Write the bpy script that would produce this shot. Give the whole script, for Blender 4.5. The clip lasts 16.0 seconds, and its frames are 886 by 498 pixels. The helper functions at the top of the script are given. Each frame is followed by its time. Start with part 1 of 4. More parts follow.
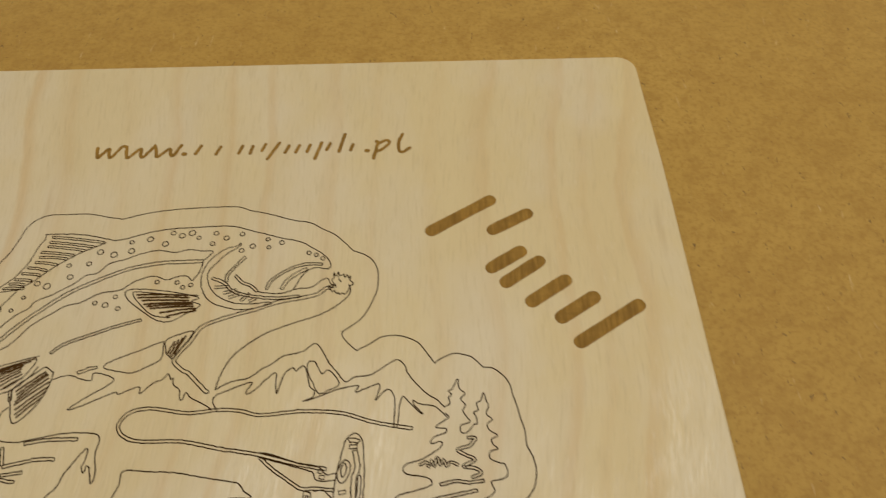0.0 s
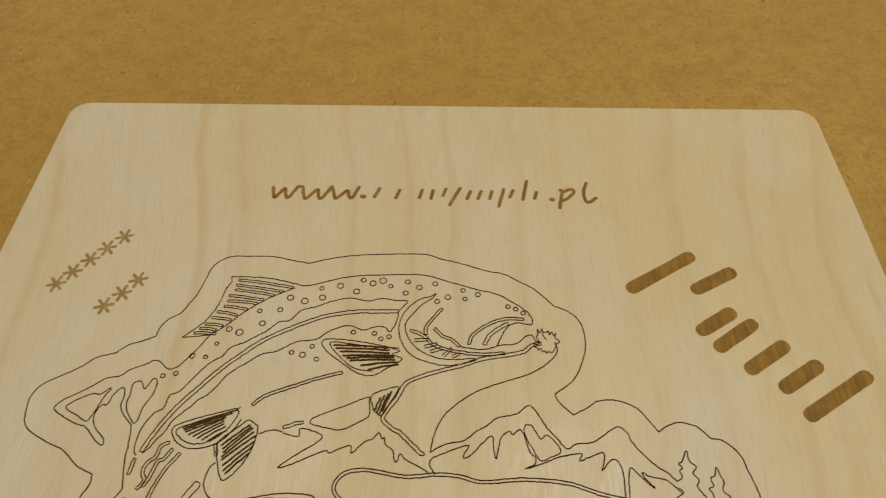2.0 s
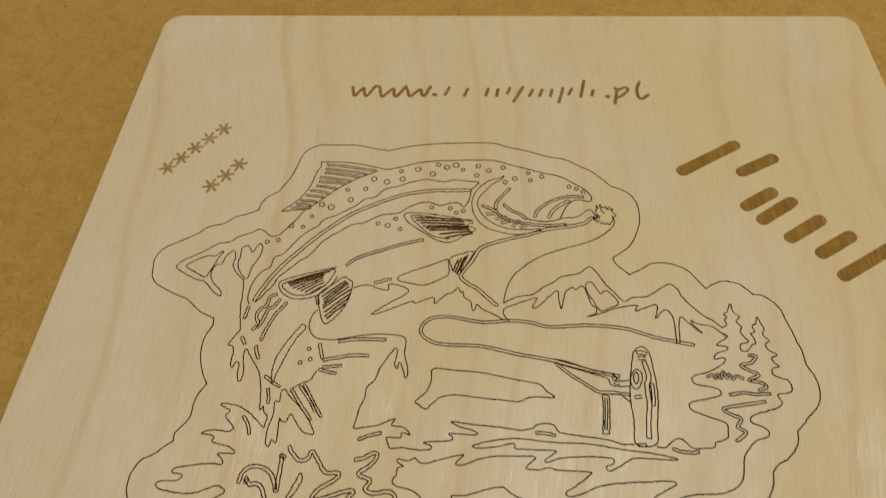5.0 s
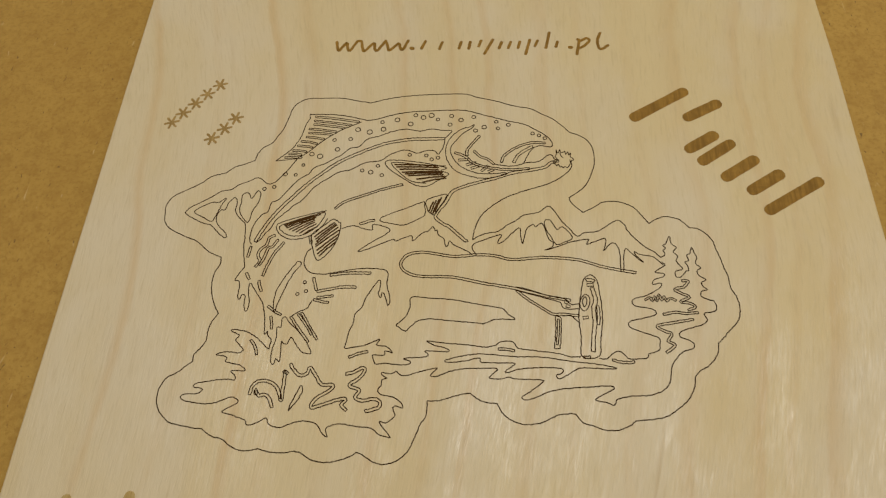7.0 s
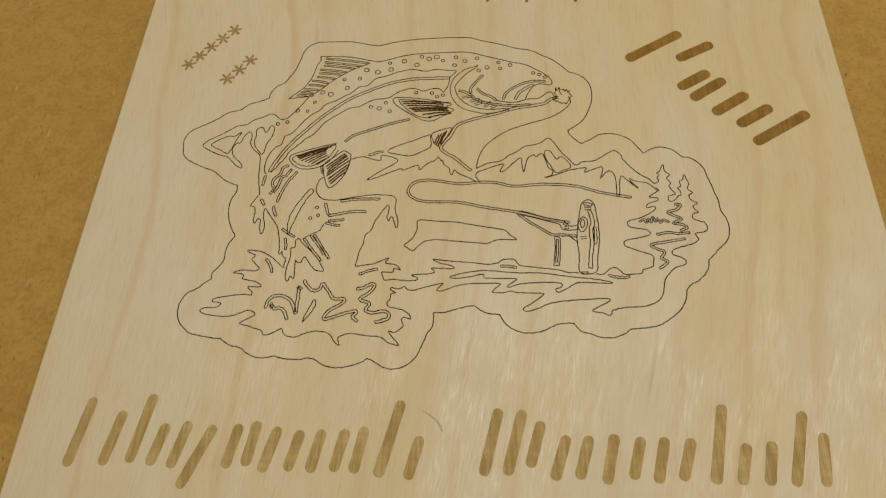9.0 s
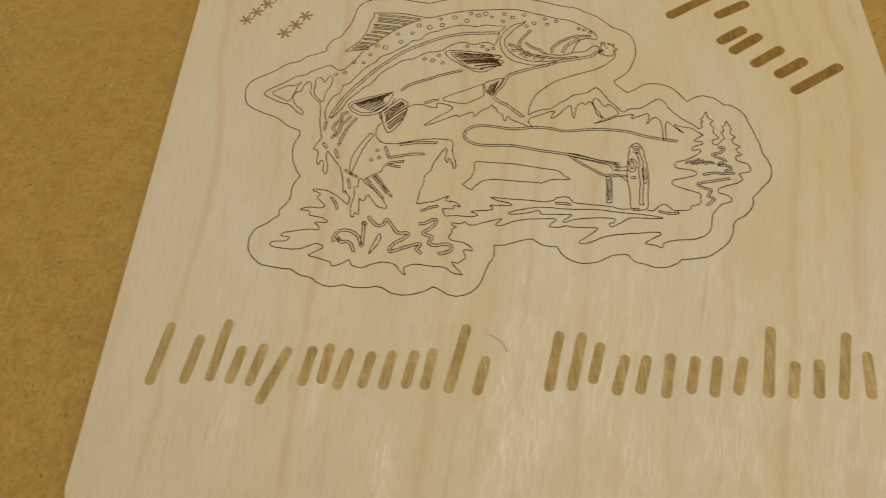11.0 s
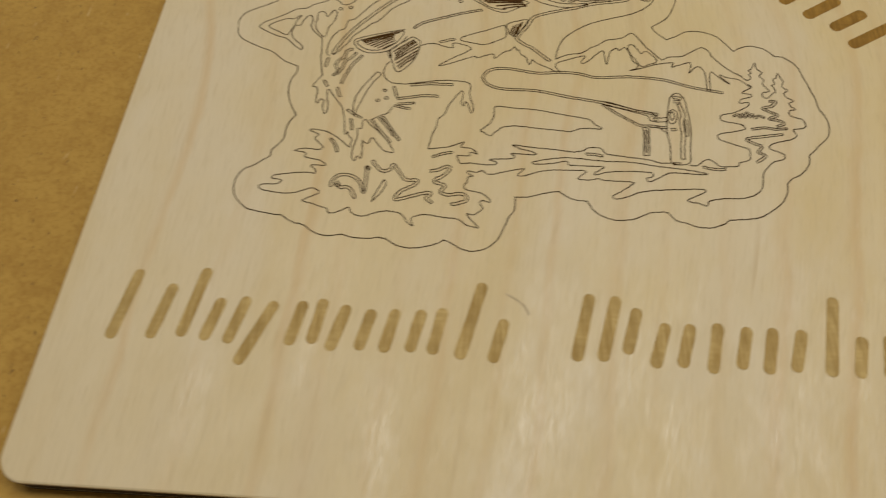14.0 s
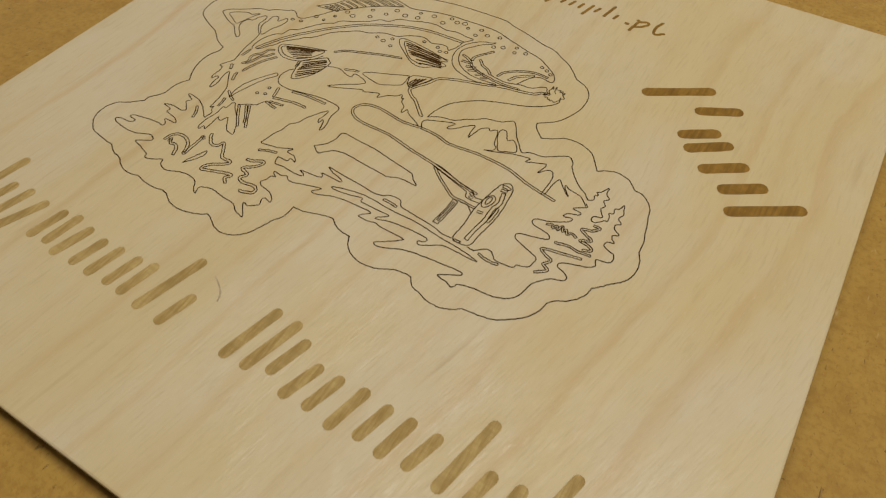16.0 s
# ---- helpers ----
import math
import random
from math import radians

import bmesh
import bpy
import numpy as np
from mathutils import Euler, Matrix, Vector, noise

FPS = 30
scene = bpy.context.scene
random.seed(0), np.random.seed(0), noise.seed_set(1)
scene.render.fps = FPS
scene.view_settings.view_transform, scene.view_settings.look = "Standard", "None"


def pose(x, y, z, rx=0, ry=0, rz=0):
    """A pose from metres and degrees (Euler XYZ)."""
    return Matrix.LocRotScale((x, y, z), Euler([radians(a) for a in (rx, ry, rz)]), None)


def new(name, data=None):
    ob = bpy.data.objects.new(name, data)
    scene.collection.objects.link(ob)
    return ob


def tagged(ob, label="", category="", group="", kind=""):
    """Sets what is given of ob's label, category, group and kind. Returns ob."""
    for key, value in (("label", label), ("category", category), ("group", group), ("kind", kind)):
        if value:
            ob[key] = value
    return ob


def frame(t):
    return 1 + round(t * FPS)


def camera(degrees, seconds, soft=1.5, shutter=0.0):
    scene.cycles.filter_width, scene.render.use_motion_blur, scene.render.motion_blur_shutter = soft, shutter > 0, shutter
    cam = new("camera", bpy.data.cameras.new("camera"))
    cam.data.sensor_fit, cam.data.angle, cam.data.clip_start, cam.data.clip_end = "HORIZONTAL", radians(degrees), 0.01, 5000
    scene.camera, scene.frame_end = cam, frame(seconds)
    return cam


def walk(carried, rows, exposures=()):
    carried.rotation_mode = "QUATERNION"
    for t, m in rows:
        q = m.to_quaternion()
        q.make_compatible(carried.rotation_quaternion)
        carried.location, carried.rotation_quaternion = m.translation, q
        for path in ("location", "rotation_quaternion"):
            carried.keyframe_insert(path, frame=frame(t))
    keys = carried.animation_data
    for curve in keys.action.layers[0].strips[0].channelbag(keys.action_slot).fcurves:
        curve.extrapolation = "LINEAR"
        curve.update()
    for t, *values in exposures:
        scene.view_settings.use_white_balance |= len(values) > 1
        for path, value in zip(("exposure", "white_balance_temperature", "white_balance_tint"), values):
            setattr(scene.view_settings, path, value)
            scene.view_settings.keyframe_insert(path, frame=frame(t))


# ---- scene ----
# ---- camera and its path ----
cam = camera(65.72, 16.0, soft=1.2, shutter=0.5)
# seconds, eye in metres, yaw, pitch and roll in degrees
ROWS = [
    (0, 0.07205, -0.07223, 0.19925, 1.011, -55.990, -1.977),
    (0.5, 0.05579, -0.06516, 0.19986, 1.161, -55.437, -1.503),
    (1, 0.03915, -0.06010, 0.19966, 1.420, -55.020, -1.144),
    (1.5, 0.02016, -0.05732, 0.19920, 1.753, -54.509, -0.919),
    (2, 0.00881, -0.05925, 0.19899, 2.380, -54.088, -1.031),
    (2.5, -0.00038, -0.06340, 0.20158, 2.416, -53.902, -0.850),
    (3, -0.00544, -0.06908, 0.20218, 3.509, -53.602, -1.615),
    (3.5, -0.01068, -0.07648, 0.20111, 4.168, -53.512, -1.969),
    (4, -0.01470, -0.08629, 0.20043, 4.882, -53.476, -2.515),
    (4.5, -0.01122, -0.09764, 0.20237, 5.734, -53.768, -3.454),
    (5, -0.00469, -0.09896, 0.20502, 6.587, -56.970, -4.223),
    (5.2, -0.00443, -0.09789, 0.20614, 6.649, -58.499, -4.647),
    (7.5, 0.00780, -0.11773, 0.23786, 7.925, -62.971, -6.570),
    (8, 0.00728, -0.12562, 0.23480, 7.753, -62.746, -6.480),
    (8.5, 0.00485, -0.13470, 0.23268, 7.370, -62.388, -6.078),
    (8.7, 0.00526, -0.13779, 0.23347, 7.676, -62.708, -6.259),
    (10.8, -0.01176, -0.17370, 0.23319, 6.255, -61.863, -4.700),
    (11, -0.01914, -0.17327, 0.23382, 6.010, -62.221, -4.517),
    (11.5, -0.04257, -0.17118, 0.23054, 3.960, -61.807, -2.865),
    (12, -0.06119, -0.17047, 0.22528, 1.892, -61.779, -1.840),
    (12.5, -0.07185, -0.17082, 0.22302, -0.938, -62.088, 0.616),
    (13, -0.06654, -0.17344, 0.21627, -0.518, -62.323, 1.254),
    (13.5, -0.05360, -0.17870, 0.20229, 1.140, -61.965, 0.376),
    (14, -0.02693, -0.17594, 0.19613, 4.465, -61.405, -1.001),
    (14.5, 0.01612, -0.16650, 0.18932, 7.226, -61.404, -0.898),
    (15, 0.06137, -0.15858, 0.18463, 11.727, -61.022, 1.627),
    (15.2, 0.07349, -0.15476, 0.18622, 13.750, -61.108, 3.883),
    (15.5, 0.08518, -0.15216, 0.18359, 24.959, -58.380, 1.022),
    (15.7, 0.09653, -0.14932, 0.18612, 29.289, -55.451, 0.533),
    (16, 0.10932, -0.15450, 0.18104, 31.944, -52.515, -0.159),
]
walk(cam, [(t, pose(x, y, z, 90 + pitch, 0, yaw) @ pose(0, 0, 0, 0, 0, roll)) for t, x, y, z, yaw, pitch, roll in ROWS],
     exposures=[(0.0, -0.15), (3.0, -0.21), (16.0, -0.17)])

# ---- light: a dim room with one long ceiling panel over the table ----
world = bpy.data.worlds.new("room_air")
world.use_nodes = True
world.node_tree.nodes["Background"].inputs[0].default_value = (0.9, 0.85, 0.75, 1)
world.node_tree.nodes["Background"].inputs[1].default_value = 0.02
scene.world = world
panel_light = bpy.data.lights.new("ceiling_panel_light", "AREA")
panel_light.shape, panel_light.size, panel_light.size_y = "RECTANGLE", 2.4, 0.60
panel_light.energy, panel_light.color = 31.5, (1.0, 0.978, 0.908)
lamp = new("ceiling_panel_light", panel_light)
lamp.matrix_world = pose(0.38, 0.34, 1.70)


# ---- materials ----
def material(name, rough=0.6, spec=0.35):
    m = bpy.data.materials.new(name)
    m.use_nodes = True
    nt = m.node_tree
    b = nt.nodes["Principled BSDF"]
    b.inputs["Roughness"].default_value = rough
    b.inputs["Specular IOR Level"].default_value = spec
    return m, nt, b


def node(nt, kind, **values):
    n = nt.nodes.new(kind)
    for key, value in values.items():
        n.inputs[key.replace("_", " ")].default_value = value
    return n


def coords(nt, scale, turn=(0, 0, 0), source=None):
    source = source or nt.nodes.new("ShaderNodeTexCoord").outputs["Object"]
    m = nt.nodes.new("ShaderNodeMapping")
    m.inputs["Scale"].default_value = scale
    m.inputs["Rotation"].default_value = [radians(a) for a in turn]
    nt.links.new(source, m.inputs["Vector"])
    return m.outputs["Vector"]


def noise_tex(nt, vec, scale, detail=3.0, rough=0.5, distort=0.0):
    n = node(nt, "ShaderNodeTexNoise", Scale=scale, Detail=detail, Roughness=rough, Distortion=distort)
    nt.links.new(vec, n.inputs["Vector"])
    return n.outputs["Fac"]


def ramp(nt, fac, *stops):
    r = nt.nodes.new("ShaderNodeValToRGB")
    e = r.color_ramp.elements
    e[0].position, e[0].color = stops[0][0], (*stops[0][1], 1)
    e[1].position, e[1].color = stops[-1][0], (*stops[-1][1], 1)
    for p, c in stops[1:-1]:
        e.new(p).color = (*c, 1)
    nt.links.new(fac, r.inputs["Fac"])
    return r.outputs["Color"]


def mix(nt, fac, a, b, blend="MIX"):
    m = nt.nodes.new("ShaderNodeMix")
    m.data_type, m.blend_type = "RGBA", blend
    for sock, value in ((m.inputs[0], fac), (m.inputs[6], a), (m.inputs[7], b)):
        if isinstance(value, (int, float)):
            sock.default_value = value
        elif isinstance(value, tuple):
            sock.default_value = (*value, 1)
        else:
            nt.links.new(value, sock)
    return m.outputs[2]


def bump(nt, b, height, strength, distance):
    n = node(nt, "ShaderNodeBump", Strength=strength, Distance=distance)
    nt.links.new(height, n.inputs["Height"])
    nt.links.new(n.outputs["Normal"], b.inputs["Normal"])


W1 = (1.0, 1.0, 1.0)
K0 = (0.0, 0.0, 0.0)
RINGS = [(-12.7, 0.57, 0.35), (-10.2, 0.18, -0.4), (-7.7, 0.57, -0.4), (-6.2, 0.26, 0.6), (-4.4, 0.18, -0.5), (-2.6, 0.44, 0.4), (-0.6, 0.44, 0.35),
         (0.8, 0.44, -0.3), (3.2, 0.31, 0.6), (4.6, 0.18, 0.3), (6.4, 0.18, -0.5), (8.4, 0.35, 0.6), (10.7, 0.66, 0.4), (11.7, 0.26, 0.3), (12.9, 0.44, -0.6)]


def math_node(nt, kind, a, b):
    n = nt.nodes.new("ShaderNodeMath")
    n.operation = kind
    for sock, value in zip(n.inputs, (a, b)):
        if isinstance(value, (int, float)):
            sock.default_value = value
        else:
            nt.links.new(value, sock)
    return n.outputs[0]


def fibres(nt):
    """Object coordinates bent along the fibres, which spread and close up again down the length of the sheet."""
    xyz = nt.nodes.new("ShaderNodeSeparateXYZ")
    nt.links.new(nt.nodes.new("ShaderNodeTexCoord").outputs["Object"], xyz.inputs[0])
    down = math_node(nt, "ADD", math_node(nt, "MULTIPLY", xyz.outputs[1], 1 / 0.30), 0.5)
    spread = ramp(nt, down, *[(p, (v,) * 3) for p, v in ((0.0, 0.415), (0.46, 0.52), (0.76, 0.50), (1.0, 0.60))])
    pivot = ramp(nt, down, (0.42, (0.073,) * 3), (0.68, (0.24,) * 3))
    for socket in (spread, pivot):
        socket.node.color_ramp.interpolation = "B_SPLINE"
    off = math_node(nt, "SUBTRACT", pivot, 0.20)
    x = math_node(nt, "SUBTRACT", xyz.outputs[0], off)
    x = math_node(nt, "ADD", math_node(nt, "DIVIDE", math_node(nt, "MULTIPLY", x, 0.5), spread), off)
    both = nt.nodes.new("ShaderNodeCombineXYZ")
    for k, socket in enumerate((x, xyz.outputs[1], xyz.outputs[2])):
        nt.links.new(socket, both.inputs[k])
    return x, both.outputs[0]


def across(nt, x):
    """How far across the board a fibre lies, from 0 to 1, with the slow wander of the grain."""
    slow = noise_tex(nt, coords(nt, (0.6, 1, 1)), 10, 2, 0.5)
    quick = noise_tex(nt, coords(nt, (0.7, 0.6, 1)), 75, 2, 0.5)
    x = math_node(nt, "ADD", x, math_node(nt, "MULTIPLY", math_node(nt, "SUBTRACT", slow, 0.5), 0.020))
    x = math_node(nt, "ADD", x, math_node(nt, "MULTIPLY", math_node(nt, "SUBTRACT", quick, 0.5), 0.0035))
    return math_node(nt, "ADD", math_node(nt, "MULTIPLY", x, 1 / 0.32), 0.5)


def growth_rings(nt, u, rings):
    """Growth rings cut lengthwise: each darkens slowly from one side and ends sharply. Rings: centimetres across, strength, soft width."""
    stops = [(0.0, K0)]
    for x, strength, soft in rings:
        place = sorted(((x - soft, 0.0), (x, strength), (x + (0.16 if soft > 0 else -0.16), 0.0)))
        stops += [(0.5 + p / 32, (v,) * 3) for p, v in place]
    return ramp(nt, u, *stops, (1.0, K0))


def birch_material():
    m, nt, b = material("birch_veneer", 0.46, 0.40)
    x, grain = fibres(nt)
    u = across(nt, x)
    fine = noise_tex(nt, coords(nt, (1, 0.09, 1), source=grain), 1100, 3, 0.62)
    fleck = noise_tex(nt, coords(nt, (1, 0.22, 1), source=grain), 1000, 2.5, 0.6)
    cloud = noise_tex(nt, coords(nt, (1, 0.55, 1), source=grain), 20, 4, 0.6)
    wide = noise_tex(nt, coords(nt, (1, 0.08, 1), source=grain), 52, 3, 0.5)
    pale = noise_tex(nt, coords(nt, (1, 0.8, 1), (0, 0, 20)), 45, 3, 0.6)
    fade = noise_tex(nt, coords(nt, (1, 0.5, 1)), 24, 3, 0.6)
    streak = noise_tex(nt, coords(nt, (1, 0.10, 1), (0, 0, 3), grain), 115, 2, 0.5, 0.3)
    # greyer sapwood along one side, yellower wood towards the other
    c = ramp(nt, u, (0.05, (0.622, 0.507, 0.318)), (0.30, (0.618, 0.492, 0.280)), (0.62, (0.610, 0.480, 0.258)), (0.95, (0.622, 0.485, 0.250)))
    c = mix(nt, ramp(nt, wide, (0.36, (0.40,) * 3), (0.52, K0)), c, (0.575, 0.436, 0.222))
    c = mix(nt, ramp(nt, cloud, (0.44, K0), (0.64, (0.62,) * 3)), c, (0.632, 0.532, 0.372))
    c = mix(nt, ramp(nt, pale, (0.5, K0), (0.7, (0.28,) * 3)), c, (0.57, 0.445, 0.235))
    rings = mix(nt, 1.0, growth_rings(nt, u, RINGS[::2]), growth_rings(nt, u, RINGS[1::2]), "ADD")
    rings = mix(nt, 1.0, rings, ramp(nt, fade, (0.30, (0.30,) * 3), (0.60, W1)), "MULTIPLY")
    c = mix(nt, rings, c, (0.53, 0.338, 0.140))
    c = mix(nt, ramp(nt, streak, (0.70, K0), (0.80, (0.45,) * 3)), c, (0.42, 0.285, 0.135))
    c = mix(nt, ramp(nt, fine, (0.28, (0.30,) * 3), (0.48, K0)), c, (0.45, 0.335, 0.175))
    c = mix(nt, ramp(nt, fleck, (0.60, K0), (0.78, (0.28,) * 3)), c, (0.68, 0.58, 0.40))
    nt.links.new(c, b.inputs["Base Color"])
    # silky short fibres that catch the lamp in streaks, in patches
    silk = noise_tex(nt, coords(nt, (1, 0.11, 1), source=grain), 1400, 3, 0.65)
    patch = noise_tex(nt, coords(nt, (1, 0.35, 1), source=grain), 62, 4, 0.65)
    sheen = mix(nt, 1.0, ramp(nt, silk, (0.40, (0.22,) * 3), (0.65, W1)), ramp(nt, patch, (0.42, (0.12,) * 3), (0.62, W1)), "MULTIPLY")
    nt.links.new(mix(nt, sheen, (0.54, 0.54, 0.54), (0.31, 0.31, 0.31)), b.inputs["Roughness"])
    nt.links.new(mix(nt, sheen, (0.32, 0.32, 0.32), (0.60, 0.60, 0.60)), b.inputs["Specular IOR Level"])
    dip = noise_tex(nt, coords(nt, (1, 0.35, 1), source=grain), 210, 3, 0.6)
    relief = math_node(nt, "ADD", math_node(nt, "MULTIPLY", silk, 1.2), math_node(nt, "ADD", fine, math_node(nt, "MULTIPLY", dip, 2.0)))
    bump(nt, b, relief, 0.45, 0.00014)
    return m


def mdf_material():
    m, nt, b = material("mdf_board", 0.55, 0.16)
    # fuzz sheen of sanded fibreboard, standing in for glare on the far tabletop
    b.inputs["Sheen Weight"].default_value, b.inputs["Sheen Roughness"].default_value = 0.30, 0.45
    v = coords(nt, (1, 1, 1))
    cloud = noise_tex(nt, v, 10, 4, 0.55)
    mottle = noise_tex(nt, v, 150, 5, 0.68)
    grain = noise_tex(nt, v, 520, 3, 0.65)
    blotch = noise_tex(nt, v, 52, 3, 0.6)
    c = ramp(nt, cloud, (0.3, (0.412, 0.240, 0.046)), (0.7, (0.462, 0.278, 0.060)))
    c = mix(nt, ramp(nt, mottle, (0.36, (0.6,) * 3), (0.56, K0)), c, (0.325, 0.172, 0.030))
    c = mix(nt, ramp(nt, blotch, (0.54, K0), (0.74, (0.45,) * 3)), c, (0.37, 0.205, 0.038))
    c = mix(nt, ramp(nt, grain, (0.36, (0.55,) * 3), (0.52, K0)), c, (0.31, 0.160, 0.028))
    c = mix(nt, ramp(nt, grain, (0.62, K0), (0.78, (0.26,) * 3)), c, (0.56, 0.36, 0.10))
    for turn, scale, edge in ((75, 620, 0.290), (-35, 600, 0.284), (10, 760, 0.286)):
        dash = noise_tex(nt, coords(nt, (1, 0.45, 1), (0, 0, turn)), scale, 1.5, 0.5, 0.9)
        c = mix(nt, ramp(nt, dash, (edge - 0.07, (0.75,) * 3), (edge, K0)), c, (0.115, 0.06, 0.02))
    for turn, scale, edge in ((70, 480, 0.742), (-50, 520, 0.742), (130, 430, 0.750)):
        hair = noise_tex(nt, coords(nt, (1, 0.2, 1), (0, 0, turn)), scale, 1.5, 0.5, 0.6)
        c = mix(nt, ramp(nt, hair, (edge, K0), (edge + 0.07, (0.6,) * 3)), c, (0.62, 0.45, 0.21))
    nt.links.new(c, b.inputs["Base Color"])
    bump(nt, b, grain, 0.45, 0.0003)
    return m


def plain_material(name, colour, rough=0.7, vary=0.12, scale=6.0, spec=0.3):
    m, nt, b = material(name, rough, spec)
    n = noise_tex(nt, coords(nt, (1, 1, 1)), scale, 4, 0.6)
    lo = tuple(x * (1 - vary) for x in colour)
    hi = tuple(min(1, x * (1 + vary)) for x in colour)
    nt.links.new(ramp(nt, n, (0.3, lo), (0.7, hi)), b.inputs["Base Color"])
    return m


def burn_material(name, light, dark):
    """Raster-engraved wood: scorched grain under fine scan lines."""
    m, nt, b = material(name, 0.7, 0.12)
    grain = noise_tex(nt, coords(nt, (1, 0.10, 1)), 780, 4, 0.7)
    scan = noise_tex(nt, coords(nt, (0.04, 1, 1)), 900, 1, 0.5)
    cloud = noise_tex(nt, coords(nt, (1, 1, 1)), 150, 3)
    c = ramp(nt, grain, (0.36, dark), (0.62, light))
    c = mix(nt, ramp(nt, scan, (0.4, (0.25,) * 3), (0.6, K0)), c, dark)
    c = mix(nt, ramp(nt, cloud, (0.45, K0), (0.8, (0.6,) * 3)), c, tuple(0.8 * x for x in dark))
    nt.links.new(c, b.inputs["Base Color"])
    bump(nt, b, grain, 0.4, 0.00015)
    return m


BIRCH = birch_material()
MDF = mdf_material()
CHAR = plain_material("charred_ply_edge", (0.035, 0.020, 0.010), 0.8, 0.4, 300)
CUT = plain_material("laser_cut_line", (0.034, 0.015, 0.004), 0.9, 0.35, 500, 0.06)
HATCH = plain_material("laser_hatching", (0.062, 0.029, 0.008), 0.9, 0.35, 500, 0.06)
BURN = burn_material("engraved_dark", (0.33, 0.180, 0.034), (0.205, 0.106, 0.019))
TAN = burn_material("engraved_tan", (0.43, 0.285, 0.105), (0.27, 0.165, 0.050))
PALE = burn_material("engraved_pale", (0.53, 0.380, 0.155), (0.35, 0.225, 0.072))
SCUFF = plain_material("scuff_mark", (0.44, 0.345, 0.22), 0.7, 0.2, 300)
PLASTER = plain_material("wall_paint", (0.74, 0.71, 0.65), 0.9, 0.05, 3)
CONCRETE = plain_material("floor_screed", (0.24, 0.22, 0.20), 0.8, 0.15, 5)
LEG = plain_material("pine_leg", (0.42, 0.28, 0.14), 0.6, 0.15, 20)


# ---- building blocks ----
def mesh_of(name, bm):
    me = bpy.data.meshes.new(name)
    bm.to_mesh(me)
    bm.free()
    return me


LABELS = {
    "contour_line": "thin dark laser-cut outline",
    "ridge_line": "thin dark line of a mountain ridge",
    "slope_line": "jagged dark line of a mountain slope",
    "tree_line": "jagged dark outline of fir trees",
    "water_line": "wavy dark line of water",
    "shore_line": "wavy dark line of a shore",
    "ring": "small dark engraved ring",
    "hatch_line": "dark scorched hatching stroke",
    "name_bar": "brown engraved bar",
    "word_bar": "small brown engraved bar",
    "letter_w": "brown engraved handwritten letter",
    "letter_p": "brown engraved handwritten letter",
    "letter_l": "brown engraved handwritten letter",
    "standing_shape": "plain upright rounded outline",
    "scuff": "faint grey scuff",
    "standing_slat": "short dark engraved slat",
    "standing_loop": "small dark engraved loop",
}


def part(name, bm, mat, parent, label="", mats=()):
    label = label or LABELS.get(name, "")
    me = mesh_of(name, bm)
    for x in (mat, *mats):
        me.materials.append(x)
    ob = new(name, me)
    ob.parent = parent
    return tagged(ob, label=label)


def box(bm, x0, y0, z0, x1, y1, z1, bevel=0.0):
    made = bmesh.ops.create_cube(bm, size=1, matrix=Matrix.LocRotScale(((x0 + x1) / 2, (y0 + y1) / 2, (z0 + z1) / 2), None, (x1 - x0, y1 - y0, z1 - z0)))
    if bevel:
        edges = {e for v in made["verts"] for e in v.link_edges}
        bmesh.ops.bevel(bm, geom=list(edges), offset=bevel, segments=2, affect="EDGES")
    return bm


def slab(bm, hx, hy, z0, z1, r, bevel=0.0, steps=10, taper=0.007):
    """A flat plate with rounded corners, a little narrower at its far end."""
    ring = []
    for cx, cy, a0 in ((hx - r, hy - r, 0), (r - hx, hy - r, 90), (r - hx, r - hy, 180), (hx - r, r - hy, 270)):
        for k in range(steps + 1):
            a = radians(a0 + 90 * k / steps)
            x, y = cx + r * math.cos(a), cy + r * math.sin(a)
            u = min(1, max(0, (y - 0.085) / 0.06))
            ring.append((x * (1 - (taper if x > 0 else 0) * u * u * (3 - 2 * u)), y, a))
        if a0 == 270:
            for y in (-0.05, 0.05, 0.085, 0.095, 0.105, 0.115, 0.125, 0.135):
                u = min(1, max(0, (y - 0.085) / 0.06))
                ring.append((hx * (1 - taper * u * u * (3 - 2 * u)), y, 0.0))
        if a0 == 90:
            for y in (0.1, 0.05, 0.0, -0.05, -0.1):
                ring.append((-hx, y, math.pi))
    levels = [(z0, 0), (z1 - bevel, 0), (z1 - 0.3 * bevel, 0.3 * bevel), (z1, bevel)] if bevel else [(z0, 0), (z1, 0)]
    rows = [[bm.verts.new((x - d * math.cos(a), y - d * math.sin(a), z)) for x, y, a in ring] for z, d in levels]
    n = len(ring)
    for step, (lo, hi) in enumerate(zip(rows, rows[1:])):
        for k in range(n):
            f = bm.faces.new((lo[k], lo[(k + 1) % n], hi[(k + 1) % n], hi[k]))
            f.material_index = 1 if step == 0 else 0
    bm.faces.new(rows[-1])
    bm.faces.new(list(reversed(rows[0]))).material_index = 1
    return bm


# ---- room ----
def structure(name, label, mat, x0, y0, z0, x1, y1, z1):
    me = mesh_of(name, box(bmesh.new(), x0, y0, z0, x1, y1, z1))
    me.materials.append(mat)
    return tagged(new(name, me), label, name.split("_")[0], kind="structure")


